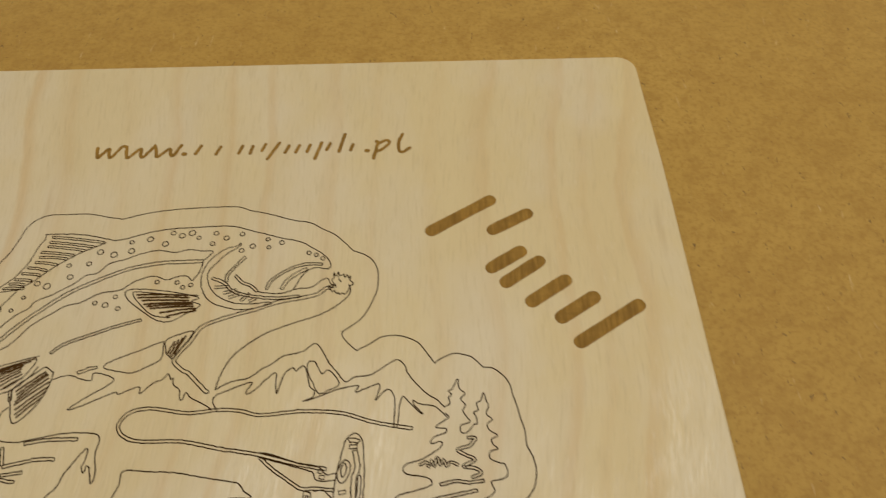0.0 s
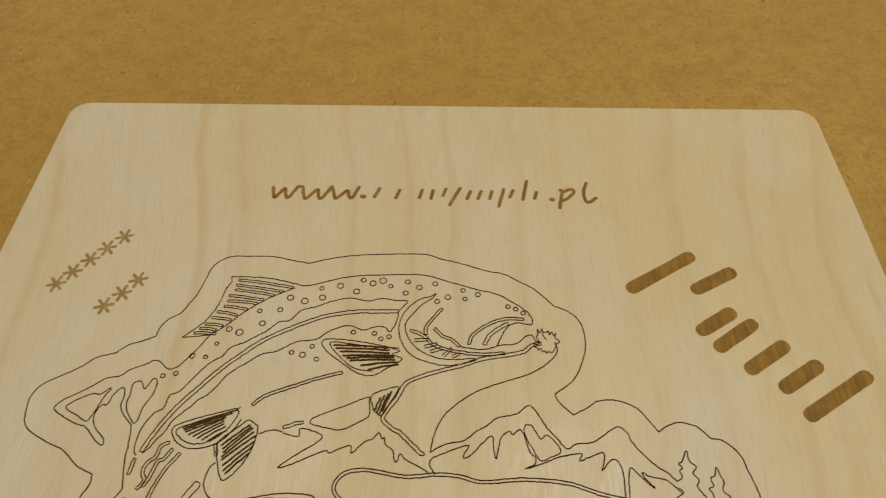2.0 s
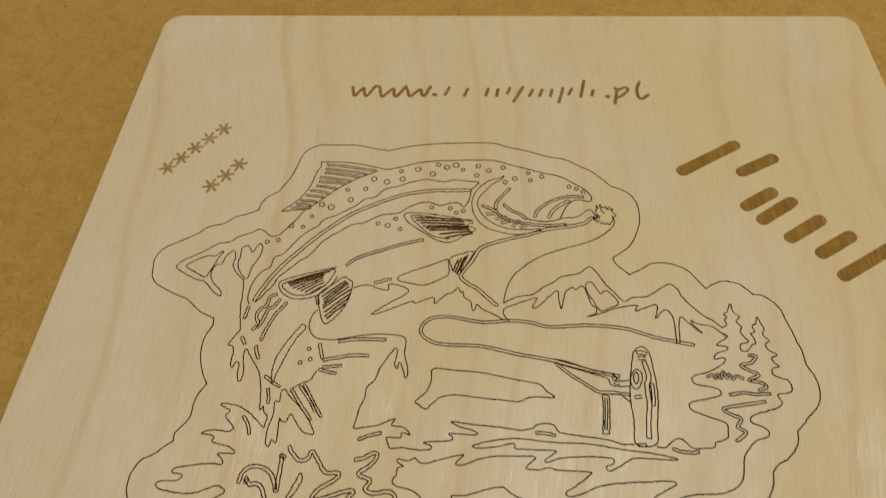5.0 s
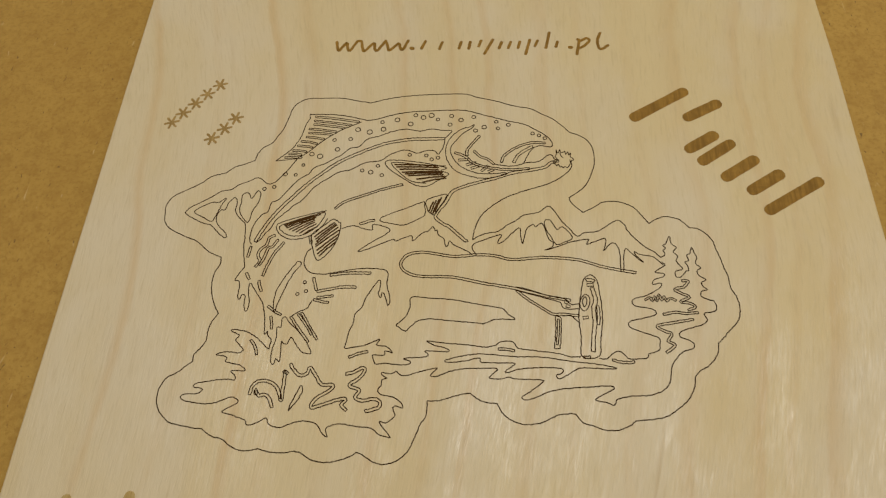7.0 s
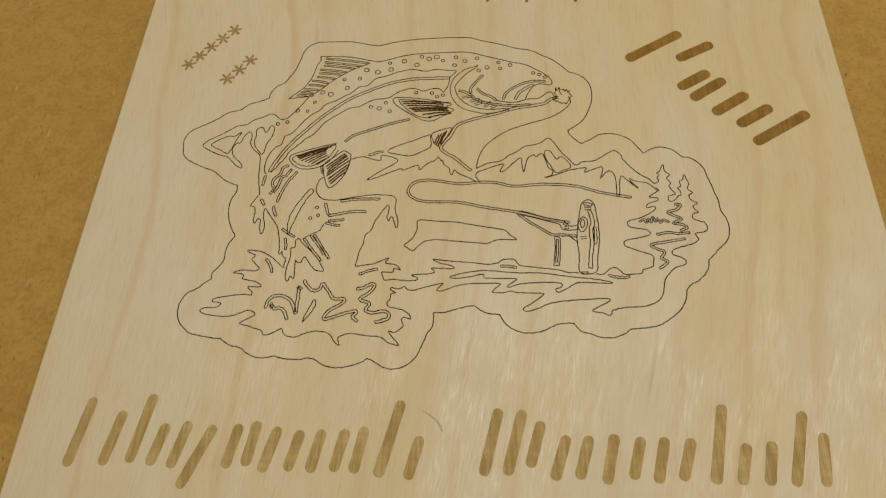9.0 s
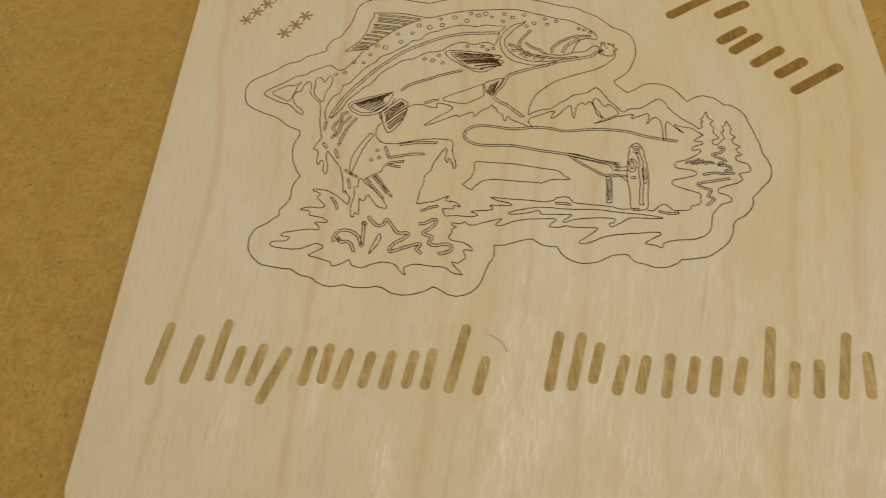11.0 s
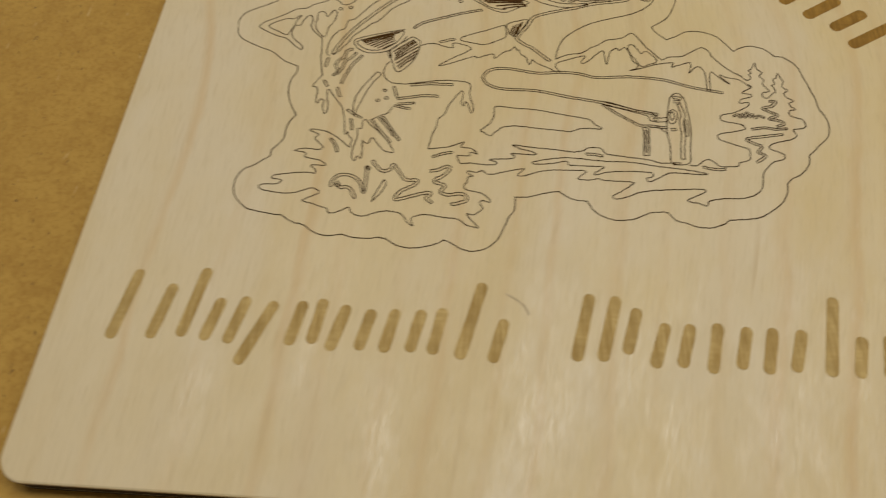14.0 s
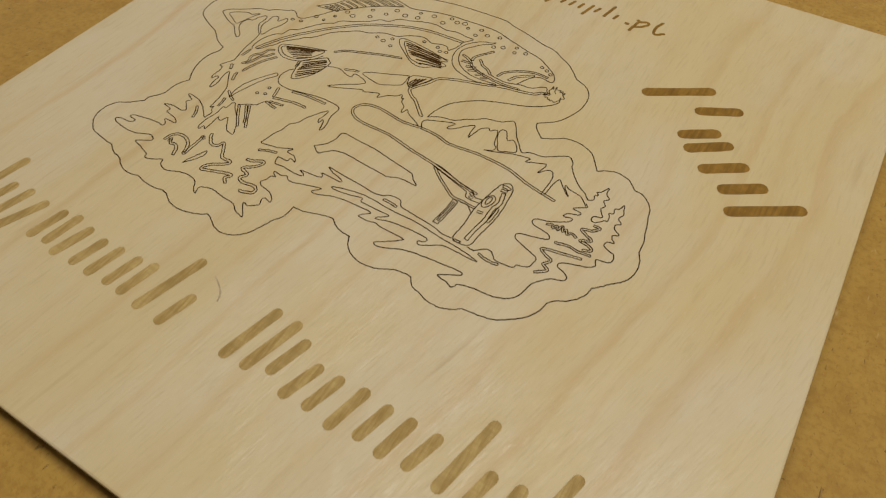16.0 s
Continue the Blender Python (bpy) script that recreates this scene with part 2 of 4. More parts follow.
structure("floor", "grey screed floor under the work table", CONCRETE, -2.0, -2.0, -0.85, 2.0, 2.6, -0.75)
structure("ceiling", "plain off-white painted ceiling", PLASTER, -2.0, -2.0, 1.75, 2.0, 2.6, 1.85)
structure("wall_north", "plain off-white painted wall", PLASTER, -2.0, 2.6, -0.85, 2.0, 2.7, 1.85)
structure("wall_south", "plain off-white painted wall", PLASTER, -2.0, -2.1, -0.85, 2.0, -2.0, 1.85)
structure("wall_east", "plain off-white painted wall", PLASTER, 2.0, -2.1, -0.85, 2.1, 2.7, 1.85)
structure("wall_west", "plain off-white painted wall", PLASTER, -2.1, -2.1, -0.85, -2.0, 2.7, 1.85)


def work_table():
    t = tagged(new("work_table"), "work table with a bare tan fibreboard top", "table")
    t.matrix_world = pose(0, 0, -0.75)
    part("tabletop", box(bmesh.new(), -0.9, -0.6, 0.728, 0.9, 0.9, 0.75, 0.002), MDF, t, "bare tan fibreboard sheet with dark fibre specks")
    for x in (-0.82, 0.82):
        for y in (-0.52, 0.82):
            part("leg", box(bmesh.new(), x - 0.04, y - 0.04, 0, x + 0.04, y + 0.04, 0.728, 0.004), LEG, t)
    return t


work_table()

# ---- the plywood board, half width and half depth in metres ----
HX, HY, THICK = 0.1504, 0.1507, 0.008
board = tagged(new("plywood_board"), "pale birch plywood board with brown laser engraving and charred edges", "board")
part("back_veneer", slab(bmesh.new(), HX, HY, 0.0, 0.0016, 0.008), BIRCH, board, mats=(CHAR,))
part("core_ply", slab(bmesh.new(), HX - 0.0001, HY - 0.0001, 0.0016, 0.0064, 0.008), BIRCH, board, mats=(CHAR,))
part("face_veneer", slab(bmesh.new(), HX, HY, 0.0064, THICK, 0.008, 0.0007), BIRCH, board, "pale birch face with straight grain", mats=(CHAR,))


# ---- laser marks on the face, in centimetres from the board's middle ----
FACE = THICK + 0.00005
LAYER = [0]
LINE = 0.036


def curve_through(points, sharp=False):
    """A smooth path through a few control points."""
    p = [Vector((x, y)) for x, y in points]
    if len(p) < 3:
        return p
    closed = (p[0] - p[-1]).length < 1e-4
    out = []
    for k in range(len(p) - 1):
        a = p[k - 1] if k else (p[-2] if closed else p[0])
        b, c = p[k], p[k + 1]
        d = p[k + 2] if k + 2 < len(p) else (p[1] if closed else p[-1])
        n = max(3, min(12, int((c - b).length / 0.055)))
        for j in range(n):
            t = j / n
            out.append(0.5 * (2 * b + (c - a) * t + (2 * a - 5 * b + 4 * c - d) * t * t + (3 * b - a - 3 * c + d) * t ** 3))
    for q in out[1:]:
        q += Vector((random.gauss(0, 0.0055), random.gauss(0, 0.0055)))
    out.append(p[-1])
    return out


def layer():
    """A height of its own for each mark, so that crossing marks never share a plane."""
    LAYER[0] += 1
    return FACE + 0.000003 * (LAYER[0] % 13)


def ribbon(bm, path, width, wobble=0.18):
    """A thin burnt track with round ends along a path."""
    path = [q for k, q in enumerate(path) if k == 0 or (q - path[k - 1]).length > 1e-4]
    n = len(path)
    closed = n > 3 and (path[0] - path[-1]).length < 1e-3
    sides = []
    for k in range(n):
        a, b = path[max(k - 1, 0)], path[min(k + 1, n - 1)]
        if closed and k in (0, n - 1):
            a, b = path[n - 2], path[1]
        d = (b - a).normalized()
        w = 0.5 * width * (1 + wobble * (random.random() - 0.5))
        nrm = Vector((-d.y, d.x))
        sides.append((path[k] + nrm * w, path[k] - nrm * w, d, nrm, w))
    rows = [(l, r) for l, r, _, _, _ in sides]
    if not closed:
        for end, sign in ((0, -1), (-1, 1)):
            _, _, d, nrm, w = sides[end]
            cap = [(path[end] + d * sign * w * math.sin(a) + nrm * w * math.cos(a), path[end] + d * sign * w * math.sin(a) - nrm * w * math.cos(a)) for a in (0.6, 1.2)]
            rows = list(reversed(cap)) + rows if sign < 0 else rows + cap
    top = layer()
    made = [[bm.verts.new((q.x / 100, q.y / 100, z)) for q, z in ((l, THICK + 0.00001), (l, top), (r, top), (r, THICK + 0.00001))] for l, r in rows]
    for u, v in zip(made, made[1:]):
        for k in range(3):
            bm.faces.new((u[k], u[k + 1], v[k + 1], v[k]))
    return bm


def line(name, points, width=LINE, mat=None):
    return part(name, ribbon(bmesh.new(), curve_through(points), width), mat or CUT, board)


def sleeve(name, points, width):
    """The cut outline of a narrow band along a path."""
    path = curve_through(points)
    left, right = [], []
    for k, q in enumerate(path):
        d = (path[min(k + 1, len(path) - 1)] - path[max(k - 1, 0)]).normalized()
        off = Vector((-d.y, d.x)) * width * 0.5 * (1 + 0.25 * (random.random() - 0.5))
        left.append(q + off)
        right.append(q - off)
    ring_path = left + list(reversed(right))
    ring_path.append(ring_path[0])
    return part(name, ribbon(bmesh.new(), ring_path, LINE), CUT, board)


def ring(name, x, y, r):
    n = 12
    turn = random.random()
    path = [Vector((x + r * (1 + 0.12 * math.sin(3 * k + turn)) * math.cos(k * math.tau / n), y + r * math.sin(k * math.tau / n))) for k in range(n)]
    return part(name, ribbon(bmesh.new(), path + [path[0]], LINE), CUT, board)


def star(x, y, r=0.34):
    bm = bmesh.new()
    for k in range(3):
        a = radians(15 + 60 * k)
        d = Vector((math.cos(a), math.sin(a))) * (r - 0.05)
        c = Vector((x, y))
        ribbon(bm, [c - d, c, c + d], 0.105)
    return part("star", bm, TAN, board, "small engraved brown asterisk")


def bar(name, a, b, width, mat):
    """A filled bar with round ends from a to b."""
    a, b = Vector(a), Vector(b)
    d = (b - a).normalized() * width / 2
    return part(name, ribbon(bmesh.new(), [a + d, a.lerp(b, 0.35), a.lerp(b, 0.7), b - d], width, 0.1), mat, board)

# outer cut contour, arc by arc
line("contour_line", [(-9.29, -0.05), (-9.80, 0.17), (-10.33, 0.59), (-10.96, 0.86), (-11.66, 1.26), (-11.87, 1.78), (-11.87, 2.31), (-11.61, 2.66), (-11.15, 2.93), (-10.67, 3.23), (-10.33, 3.53), (-9.77, 3.70)])
line("contour_line", [(-9.77, 3.70), (-9.46, 3.98), (-9.02, 4.15), (-8.69, 4.31)])
line("contour_line", [(-8.69, 4.31), (-8.62, 4.65), (-8.43, 4.94), (-8.10, 5.17), (-7.95, 5.46), (-7.75, 5.87), (-7.58, 6.56), (-7.50, 6.92), (-7.30, 7.22), (-6.88, 7.44), (-6.21, 7.46), (-5.47, 7.46), (-4.85, 7.33), (-4.23, 7.20)])
line("contour_line", [(-4.23, 7.20), (-3.39, 7.44), (-2.43, 7.59), (-1.46, 7.64), (-0.35, 7.66), (0.24, 7.48), (0.96, 7.29), (1.79, 7.01), (2.38, 6.89), (2.84, 6.62), (3.30, 6.35), (3.64, 6.03), (3.95, 5.68)])
line("contour_line", [(3.95, 5.68), (4.31, 5.54), (4.63, 5.28), (4.80, 4.92), (4.85, 4.36), (4.73, 3.82), (4.53, 3.34), (4.29, 3.02), (3.79, 2.63)])
line("contour_line", [(3.79, 2.63), (3.89, 2.37), (4.28, 1.99)])
line("contour_line", [(4.28, 1.99), (4.68, 2.20), (5.02, 2.43), (5.46, 2.48), (5.88, 2.38), (6.19, 2.20), (6.38, 1.95), (6.68, 1.53)])
line("contour_line", [(6.68, 1.53), (7.00, 1.73), (7.33, 1.83), (7.74, 1.73), (7.97, 1.54), (8.12, 1.37)])
line("contour_line", [(8.12, 1.37), (8.43, 1.32), (8.71, 1.10), (8.90, 0.81), (8.95, 0.55), (9.06, 0.15), (9.15, -0.27), (9.24, -0.61), (9.26, -1.04)])
line("contour_line", [(9.26, -1.04), (9.42, -1.40), (9.47, -1.77), (9.39, -2.16), (9.23, -2.42), (9.03, -2.60), (8.85, -2.81), (8.56, -3.09)])
line("contour_line", [(8.56, -3.09), (8.49, -3.44), (8.32, -3.71), (8.07, -3.94), (7.80, -4.09), (7.64, -4.29)])
line("contour_line", [(7.64, -4.29), (7.56, -4.67), (7.37, -5.01), (7.16, -5.22), (6.85, -5.46), (6.56, -5.64), (6.18, -5.73), (5.56, -5.80)])
line("contour_line", [(5.56, -5.80), (5.42, -5.93), (5.13, -6.07), (4.85, -6.13), (4.48, -6.11), (4.20, -6.00), (3.87, -5.91), (3.63, -5.63)])
line("contour_line", [(3.63, -5.63), (3.38, -5.62), (3.00, -5.70), (2.62, -5.90), (2.33, -5.98), (1.96, -6.01), (1.58, -5.91), (1.30, -5.72), (1.16, -5.53), (1.07, -5.34)])
line("contour_line", [(1.07, -5.34), (0.72, -5.32), (0.43, -5.21), (0.15, -5.02)])
line("contour_line", [(0.15, -5.02), (-0.15, -5.07), (-0.54, -5.19), (-0.92, -5.30), (-1.27, -5.31)])
line("contour_line", [(-1.27, -5.31), (-1.26, -5.64), (-1.32, -5.90), (-1.46, -6.09), (-1.58, -6.42), (-1.80, -6.93), (-2.15, -7.27), (-2.52, -7.39), (-2.90, -7.35), (-3.30, -7.12), (-3.50, -7.05)])
line("contour_line", [(-3.50, -7.05), (-3.76, -7.22), (-4.22, -7.36), (-4.60, -7.39), (-4.99, -7.31), (-5.30, -7.13), (-5.54, -7.06)])
line("contour_line", [(-5.54, -7.06), (-5.88, -7.13), (-6.36, -7.12), (-6.75, -7.02)])
line("contour_line", [(-6.75, -7.02), (-7.14, -7.10), (-7.44, -7.07), (-7.71, -6.96), (-7.94, -6.78)])
line("contour_line", [(-7.94, -6.78), (-8.08, -6.73), (-8.43, -6.64), (-8.68, -6.49), (-8.79, -6.42)])
line("contour_line", [(-8.79, -6.42), (-9.13, -6.40), (-9.55, -6.32), (-9.86, -6.27), (-10.09, -6.13), (-10.35, -5.88), (-10.49, -5.61), (-10.54, -5.30), (-10.50, -5.04), (-10.34, -4.72), (-9.99, -4.51), (-9.77, -4.30), (-9.54, -4.12)])
line("contour_line", [(-9.54, -4.12), (-9.55, -3.87), (-9.35, -3.61), (-9.21, -3.32), (-9.22, -2.99), (-9.15, -2.66), (-8.96, -2.32)])
line("contour_line", [(-8.96, -2.32), (-9.17, -1.98), (-9.32, -1.64), (-9.43, -1.17), (-9.41, -0.70), (-9.26, -0.34), (-9.29, -0.05)])

# curved body: back, tail and flank lines
line("body_line", [(-6.73, 6.61), (-5.99, 6.61), (-5.26, 6.54), (-4.52, 6.36), (-4.22, 6.30), (-3.80, 6.39), (-3.09, 6.62), (-2.38, 6.74), (-1.42, 6.79), (-0.35, 6.81), (0.49, 6.57), (1.43, 6.27), (2.13, 6.09), (2.70, 5.74), (3.04, 5.48), (3.22, 5.20), (3.19, 4.98), (2.80, 5.03), (2.52, 4.95), (2.29, 4.64), (2.10, 4.23)])
line("body_line", [(-7.83, 4.29), (-7.33, 4.79), (-7.13, 5.08), (-6.95, 5.51), (-6.83, 6.10), (-6.70, 6.40), (-6.73, 6.61)])
line("body_line", [(-7.83, 4.29), (-7.39, 4.34), (-6.97, 4.40)])
line("body_line", [(-6.97, 4.40), (-7.22, 3.95), (-7.51, 3.54), (-7.77, 3.24), (-8.04, 3.21), (-8.26, 3.40), (-8.48, 3.48), (-8.76, 3.32), (-9.15, 3.15), (-9.40, 2.93), (-9.78, 2.85), (-10.15, 2.58), (-10.56, 2.31), (-10.87, 2.13), (-11.04, 1.92), (-11.01, 1.79), (-10.65, 1.58), (-10.14, 1.35), (-9.96, 1.33), (-9.63, 1.02), (-9.31, 0.77), (-9.25, 0.85), (-9.35, 1.02), (-9.63, 1.28), (-9.77, 1.53), (-9.77, 1.79), (-9.65, 2.00), (-9.51, 2.00), (-9.44, 2.27), (-9.26, 2.53), (-9.14, 2.51), (-9.07, 2.27), (-9.10, 2.00), (-8.96, 1.74), (-8.68, 1.46)])
line("body_line", [(-8.68, 1.46), (-8.59, 1.33), (-8.52, 0.78), (-8.48, 0.28), (-8.32, -0.45)])
line("body_line", [(-8.32, -0.45), (-8.52, -0.81), (-8.59, -1.00), (-8.44, -1.02), (-8.37, -1.28), (-8.38, -1.63), (-8.29, -1.76), (-8.22, -1.56), (-8.10, -1.62), (-8.08, -1.97), (-8.00, -2.19), (-7.92, -2.15), (-7.91, -1.85), (-7.99, -1.51), (-8.03, -1.23), (-7.97, -1.11), (-7.77, -1.39), (-7.41, -1.89), (-7.23, -2.52), (-7.16, -3.07), (-7.06, -2.96)])
line("tail_line", [(-10.71, 1.92), (-10.10, 2.32), (-9.82, 2.32), (-9.62, 2.50), (-9.55, 2.50), (-9.67, 2.27), (-9.74, 2.00), (-9.86, 1.66), (-9.96, 1.48), (-10.32, 1.66), (-10.71, 1.92)])
line("tail_line", [(-8.93, 2.67), (-8.79, 2.77), (-8.66, 2.72), (-8.54, 2.51), (-8.43, 2.72), (-8.32, 2.88), (-8.20, 2.72), (-8.25, 2.32), (-8.42, 1.93), (-8.47, 1.54), (-8.57, 1.46), (-8.85, 1.80), (-8.94, 2.06), (-8.92, 2.32), (-8.93, 2.67)])
line("flank_line", [(-8.21, 0.51), (-8.30, 0.63), (-8.32, 0.91), (-8.27, 1.29), (-8.05, 1.75), (-7.80, 1.93), (-7.72, 2.33), (-7.47, 2.46), (-7.18, 2.86), (-6.89, 3.26), (-6.69, 3.48), (-6.41, 3.67), (-6.25, 3.95), (-5.83, 4.15), (-5.51, 4.37), (-5.18, 4.59), (-4.86, 4.90), (-4.51, 4.99), (-4.19, 5.36), (-3.73, 5.51), (-3.27, 5.71), (-2.68, 5.85), (-2.09, 5.76), (-1.62, 5.85), (-1.15, 5.79), (-0.79, 5.76), (-1.06, 5.38)])
sleeve("flank_band", [(-8.09, 0.61), (-7.93, 1.03), (-7.67, 1.55), (-7.30, 2.12), (-6.91, 2.59), (-6.42, 3.18), (-5.90, 3.68), (-5.26, 4.23), (-4.37, 4.73), (-3.46, 5.13), (-2.53, 5.33), (-1.83, 5.36), (-1.06, 5.38)], 0.12)
line("flank_line", [(-8.04, 0.58), (-7.89, 0.73), (-7.73, 1.01), (-7.58, 1.19), (-7.45, 1.52), (-7.25, 1.75), (-7.01, 1.99), (-6.82, 2.22), (-6.59, 2.38), (-6.35, 2.70), (-6.14, 3.02), (-5.81, 3.32), (-5.64, 3.43), (-5.21, 3.76), (-4.76, 3.87), (-4.21, 4.20), (-3.59, 4.31), (-3.19, 4.62), (-2.62, 4.82), (-2.15, 4.67), (-1.80, 4.79), (-1.46, 4.79), (-1.29, 4.62), (-1.16, 4.84), (-1.07, 5.13), (-1.06, 5.38)])
for x, y, r in [(-7.36, 3.65, 0.08), (-6.94, 3.62, 0.06), (-6.69, 4.09, 0.06), (-6.41, 4.62, 0.09), (-6.06, 4.51, 0.11), (-5.56, 5.31, 0.07), (-5.39, 4.85, 0.09), (-4.90, 5.36, 0.08), (-4.64, 5.83, 0.10), (-4.15, 5.71, 0.11), (-3.66, 6.21, 0.07), (-3.59, 5.85, 0.10), (-3.05, 6.32, 0.10), (-2.49, 6.11, 0.10), (-2.30, 6.56, 0.08)]:
    ring("ring", x, y, r)
for x, y, r in [(-1.98, 6.44, 0.10), (-1.65, 6.55, 0.11), (-1.38, 6.34, 0.07), (-0.82, 6.52, 0.08), (-0.87, 6.08, 0.08), (-0.43, 6.31, 0.09), (0.09, 6.46, 0.08), (0.17, 5.78, 0.08), (0.52, 5.95, 0.09), (1.01, 6.22, 0.07), (1.08, 5.89, 0.07), (1.50, 6.07, 0.08), (2.47, 5.63, 0.07), (2.72, 5.54, 0.07), (2.95, 5.40, 0.07)]:
    ring("ring", x, y, r)
for x, y, r in [(-8.10, 2.96, 0.07), (-7.72, 3.05, 0.07), (-4.29, 3.84, 0.07), (-3.94, 3.76, 0.09), (-3.68, 4.06, 0.07), (-3.49, 3.62, 0.07), (-2.44, 4.59, 0.07), (-1.77, 4.56, 0.07), (-1.55, 4.37, 0.07), (-1.30, 4.45, 0.07), (-5.97, -1.04, 0.06), (-5.88, -1.39, 0.06), (-6.18, -1.51, 0.06)]:
    ring("ring", x, y, r)

# plain arcs at the body's end
line("arc_line", [(0.12, 6.08), (-0.07, 5.96), (-0.36, 5.87), (-0.68, 5.60), (-0.92, 5.24), (-1.01, 4.77), (-0.90, 4.28), (-0.61, 3.87), (-0.16, 3.63), (0.52, 3.49), (1.08, 3.58), (1.42, 3.68)])
line("arc_line", [(0.12, 6.08), (0.04, 5.92), (-0.32, 5.64), (-0.59, 5.30), (-0.79, 4.98), (-0.78, 4.65), (-0.56, 4.23), (-0.16, 3.90), (0.41, 3.71), (0.97, 3.71), (1.38, 3.76), (1.42, 3.68)])
sleeve("arc_slat", [(-0.49, 4.34), (-0.06, 4.37)], 0.09)
sleeve("arc_slat", [(-0.17, 4.12), (0.24, 4.23)], 0.09)
sleeve("arc_slat", [(0.02, 3.95), (0.42, 4.09)], 0.09)
sleeve("arc_slat", [(0.43, 3.82), (0.70, 4.09)], 0.09)
sleeve("arc_slat", [(0.70, 3.79), (0.92, 3.90)], 0.09)
sleeve("arc_slat", [(-0.64, 4.70), (-0.36, 4.59), (-0.11, 4.42), (0.06, 4.23), (0.52, 4.04), (1.42, 3.90), (2.32, 3.95)], 0.09)
sleeve("arc_slat", [(0.34, 5.52), (0.09, 5.18), (-0.14, 4.84), (-0.13, 4.56)], 0.09)
sleeve("arc_slat", [(0.12, 4.78), (0.40, 4.50), (0.67, 4.39), (0.92, 4.15)], 0.09)
line("arc_line", [(0.92, 4.15), (1.65, 4.06), (2.22, 4.23), (2.67, 4.28), (3.02, 4.56), (3.20, 4.59), (3.30, 4.39), (3.46, 4.36)])
sleeve("arc_slat", [(1.22, 4.23), (1.33, 4.56), (1.77, 4.92), (2.35, 5.17), (2.96, 5.17)], 0.09)
sleeve("arc_slat", [(1.70, 4.23), (1.86, 4.56), (2.11, 4.78), (2.46, 5.00)], 0.11)
line("tuft_line", [(3.25, 4.30), (3.31, 4.27), (3.41, 4.36), (3.33, 4.53), (3.38, 4.63), (3.38, 4.83), (3.44, 4.68), (3.53, 4.86), (3.55, 4.73), (3.65, 4.71), (3.72, 4.77), (3.74, 4.62), (3.83, 4.74), (3.86, 4.59), (3.95, 4.69), (3.91, 4.52), (4.00, 4.45), (4.04, 4.36), (3.96, 4.31), (3.89, 4.16), (3.79, 3.99), (3.69, 4.04), (3.62, 3.98), (3.57, 4.08), (3.51, 4.01), (3.45, 4.15), (3.38, 4.08), (3.33, 4.17), (3.26, 4.19), (3.25, 4.30)])
line("tuft_line", [(3.52, 4.68), (3.56, 4.56), (3.63, 4.47)])
sleeve("arc_band", [(3.46, 4.31), (3.16, 4.23), (2.89, 4.01), (2.32, 3.87), (1.65, 3.74), (0.97, 3.49), (0.41, 3.33), (-0.15, 3.14), (-0.66, 2.88), (-0.91, 2.41), (-1.28, 1.79), (-1.03, 1.48), (-0.76, 1.33), (-0.42, 1.01), (-0.07, 0.69)], 0.11)

# hatched wedges
line("wedge_line", [(-3.39, 4.23), (-3.05, 4.34), (-2.01, 4.23), (-0.96, 3.98), (-1.16, 3.84), (-0.84, 3.68), (-1.28, 3.36), (-1.72, 3.11), (-2.18, 3.19), (-2.65, 3.49), (-3.19, 3.90), (-3.39, 4.23)])
line("wedge_line", [(-0.97, 4.06), (-2.00, 4.12), (-2.93, 4.23), (-3.13, 4.15), (-2.78, 3.73), (-2.30, 3.35), (-1.73, 3.25)])
for x0, y0, x1, y1 in [(-2.99, 4.12, -1.31, 4.06), (-2.92, 4.01, -1.26, 3.98), (-2.77, 3.90, -1.26, 3.87), (-2.67, 3.76, -1.12, 3.79), (-2.55, 3.68, -1.11, 3.73), (-2.43, 3.60, -1.07, 3.65), (-2.08, 3.44, -0.99, 3.57), (-1.85, 3.30, -0.95, 3.49)]:
    line("hatch_line", [(x0, y0), ((x0 + x1) / 2, (y0 + y1) / 2 + 0.02), (x1, y1)], 0.068, HATCH)
sleeve("hatch_loop", [(-6.48, 6.49), (-5.55, 6.38), (-4.62, 6.22)], 0.08)
sleeve("hatch_loop", [(-6.51, 6.28), (-5.71, 6.18), (-4.92, 6.05)], 0.08)
sleeve("hatch_loop", [(-6.51, 6.10), (-5.85, 6.02), (-5.19, 5.90)], 0.08)
sleeve("hatch_loop", [(-6.67, 5.87), (-6.09, 5.81), (-5.52, 5.72)], 0.08)
sleeve("hatch_loop", [(-6.67, 5.66), (-6.18, 5.64), (-5.69, 5.58)], 0.08)
sleeve("hatch_loop", [(-6.74, 5.46), (-6.36, 5.42), (-5.98, 5.35)], 0.08)
sleeve("hatch_loop", [(-6.93, 5.25), (-6.59, 5.21), (-6.25, 5.12)], 0.08)
sleeve("hatch_loop", [(-7.05, 5.02), (-6.73, 5.00), (-6.42, 4.94)], 0.08)
sleeve("hatch_loop", [(-7.21, 4.79), (-6.92, 4.78), (-6.64, 4.72)], 0.08)
sleeve("hatch_loop", [(-7.35, 4.62), (-7.09, 4.62), (-6.83, 4.58)], 0.08)
sleeve("hatch_loop", [(-7.49, 4.45), (-7.14, 4.46), (-6.80, 4.43)], 0.08)
line("wedge_line", [(-4.55, 6.21), (-5.42, 5.74), (-6.08, 5.22), (-6.54, 4.74), (-6.93, 4.45)])
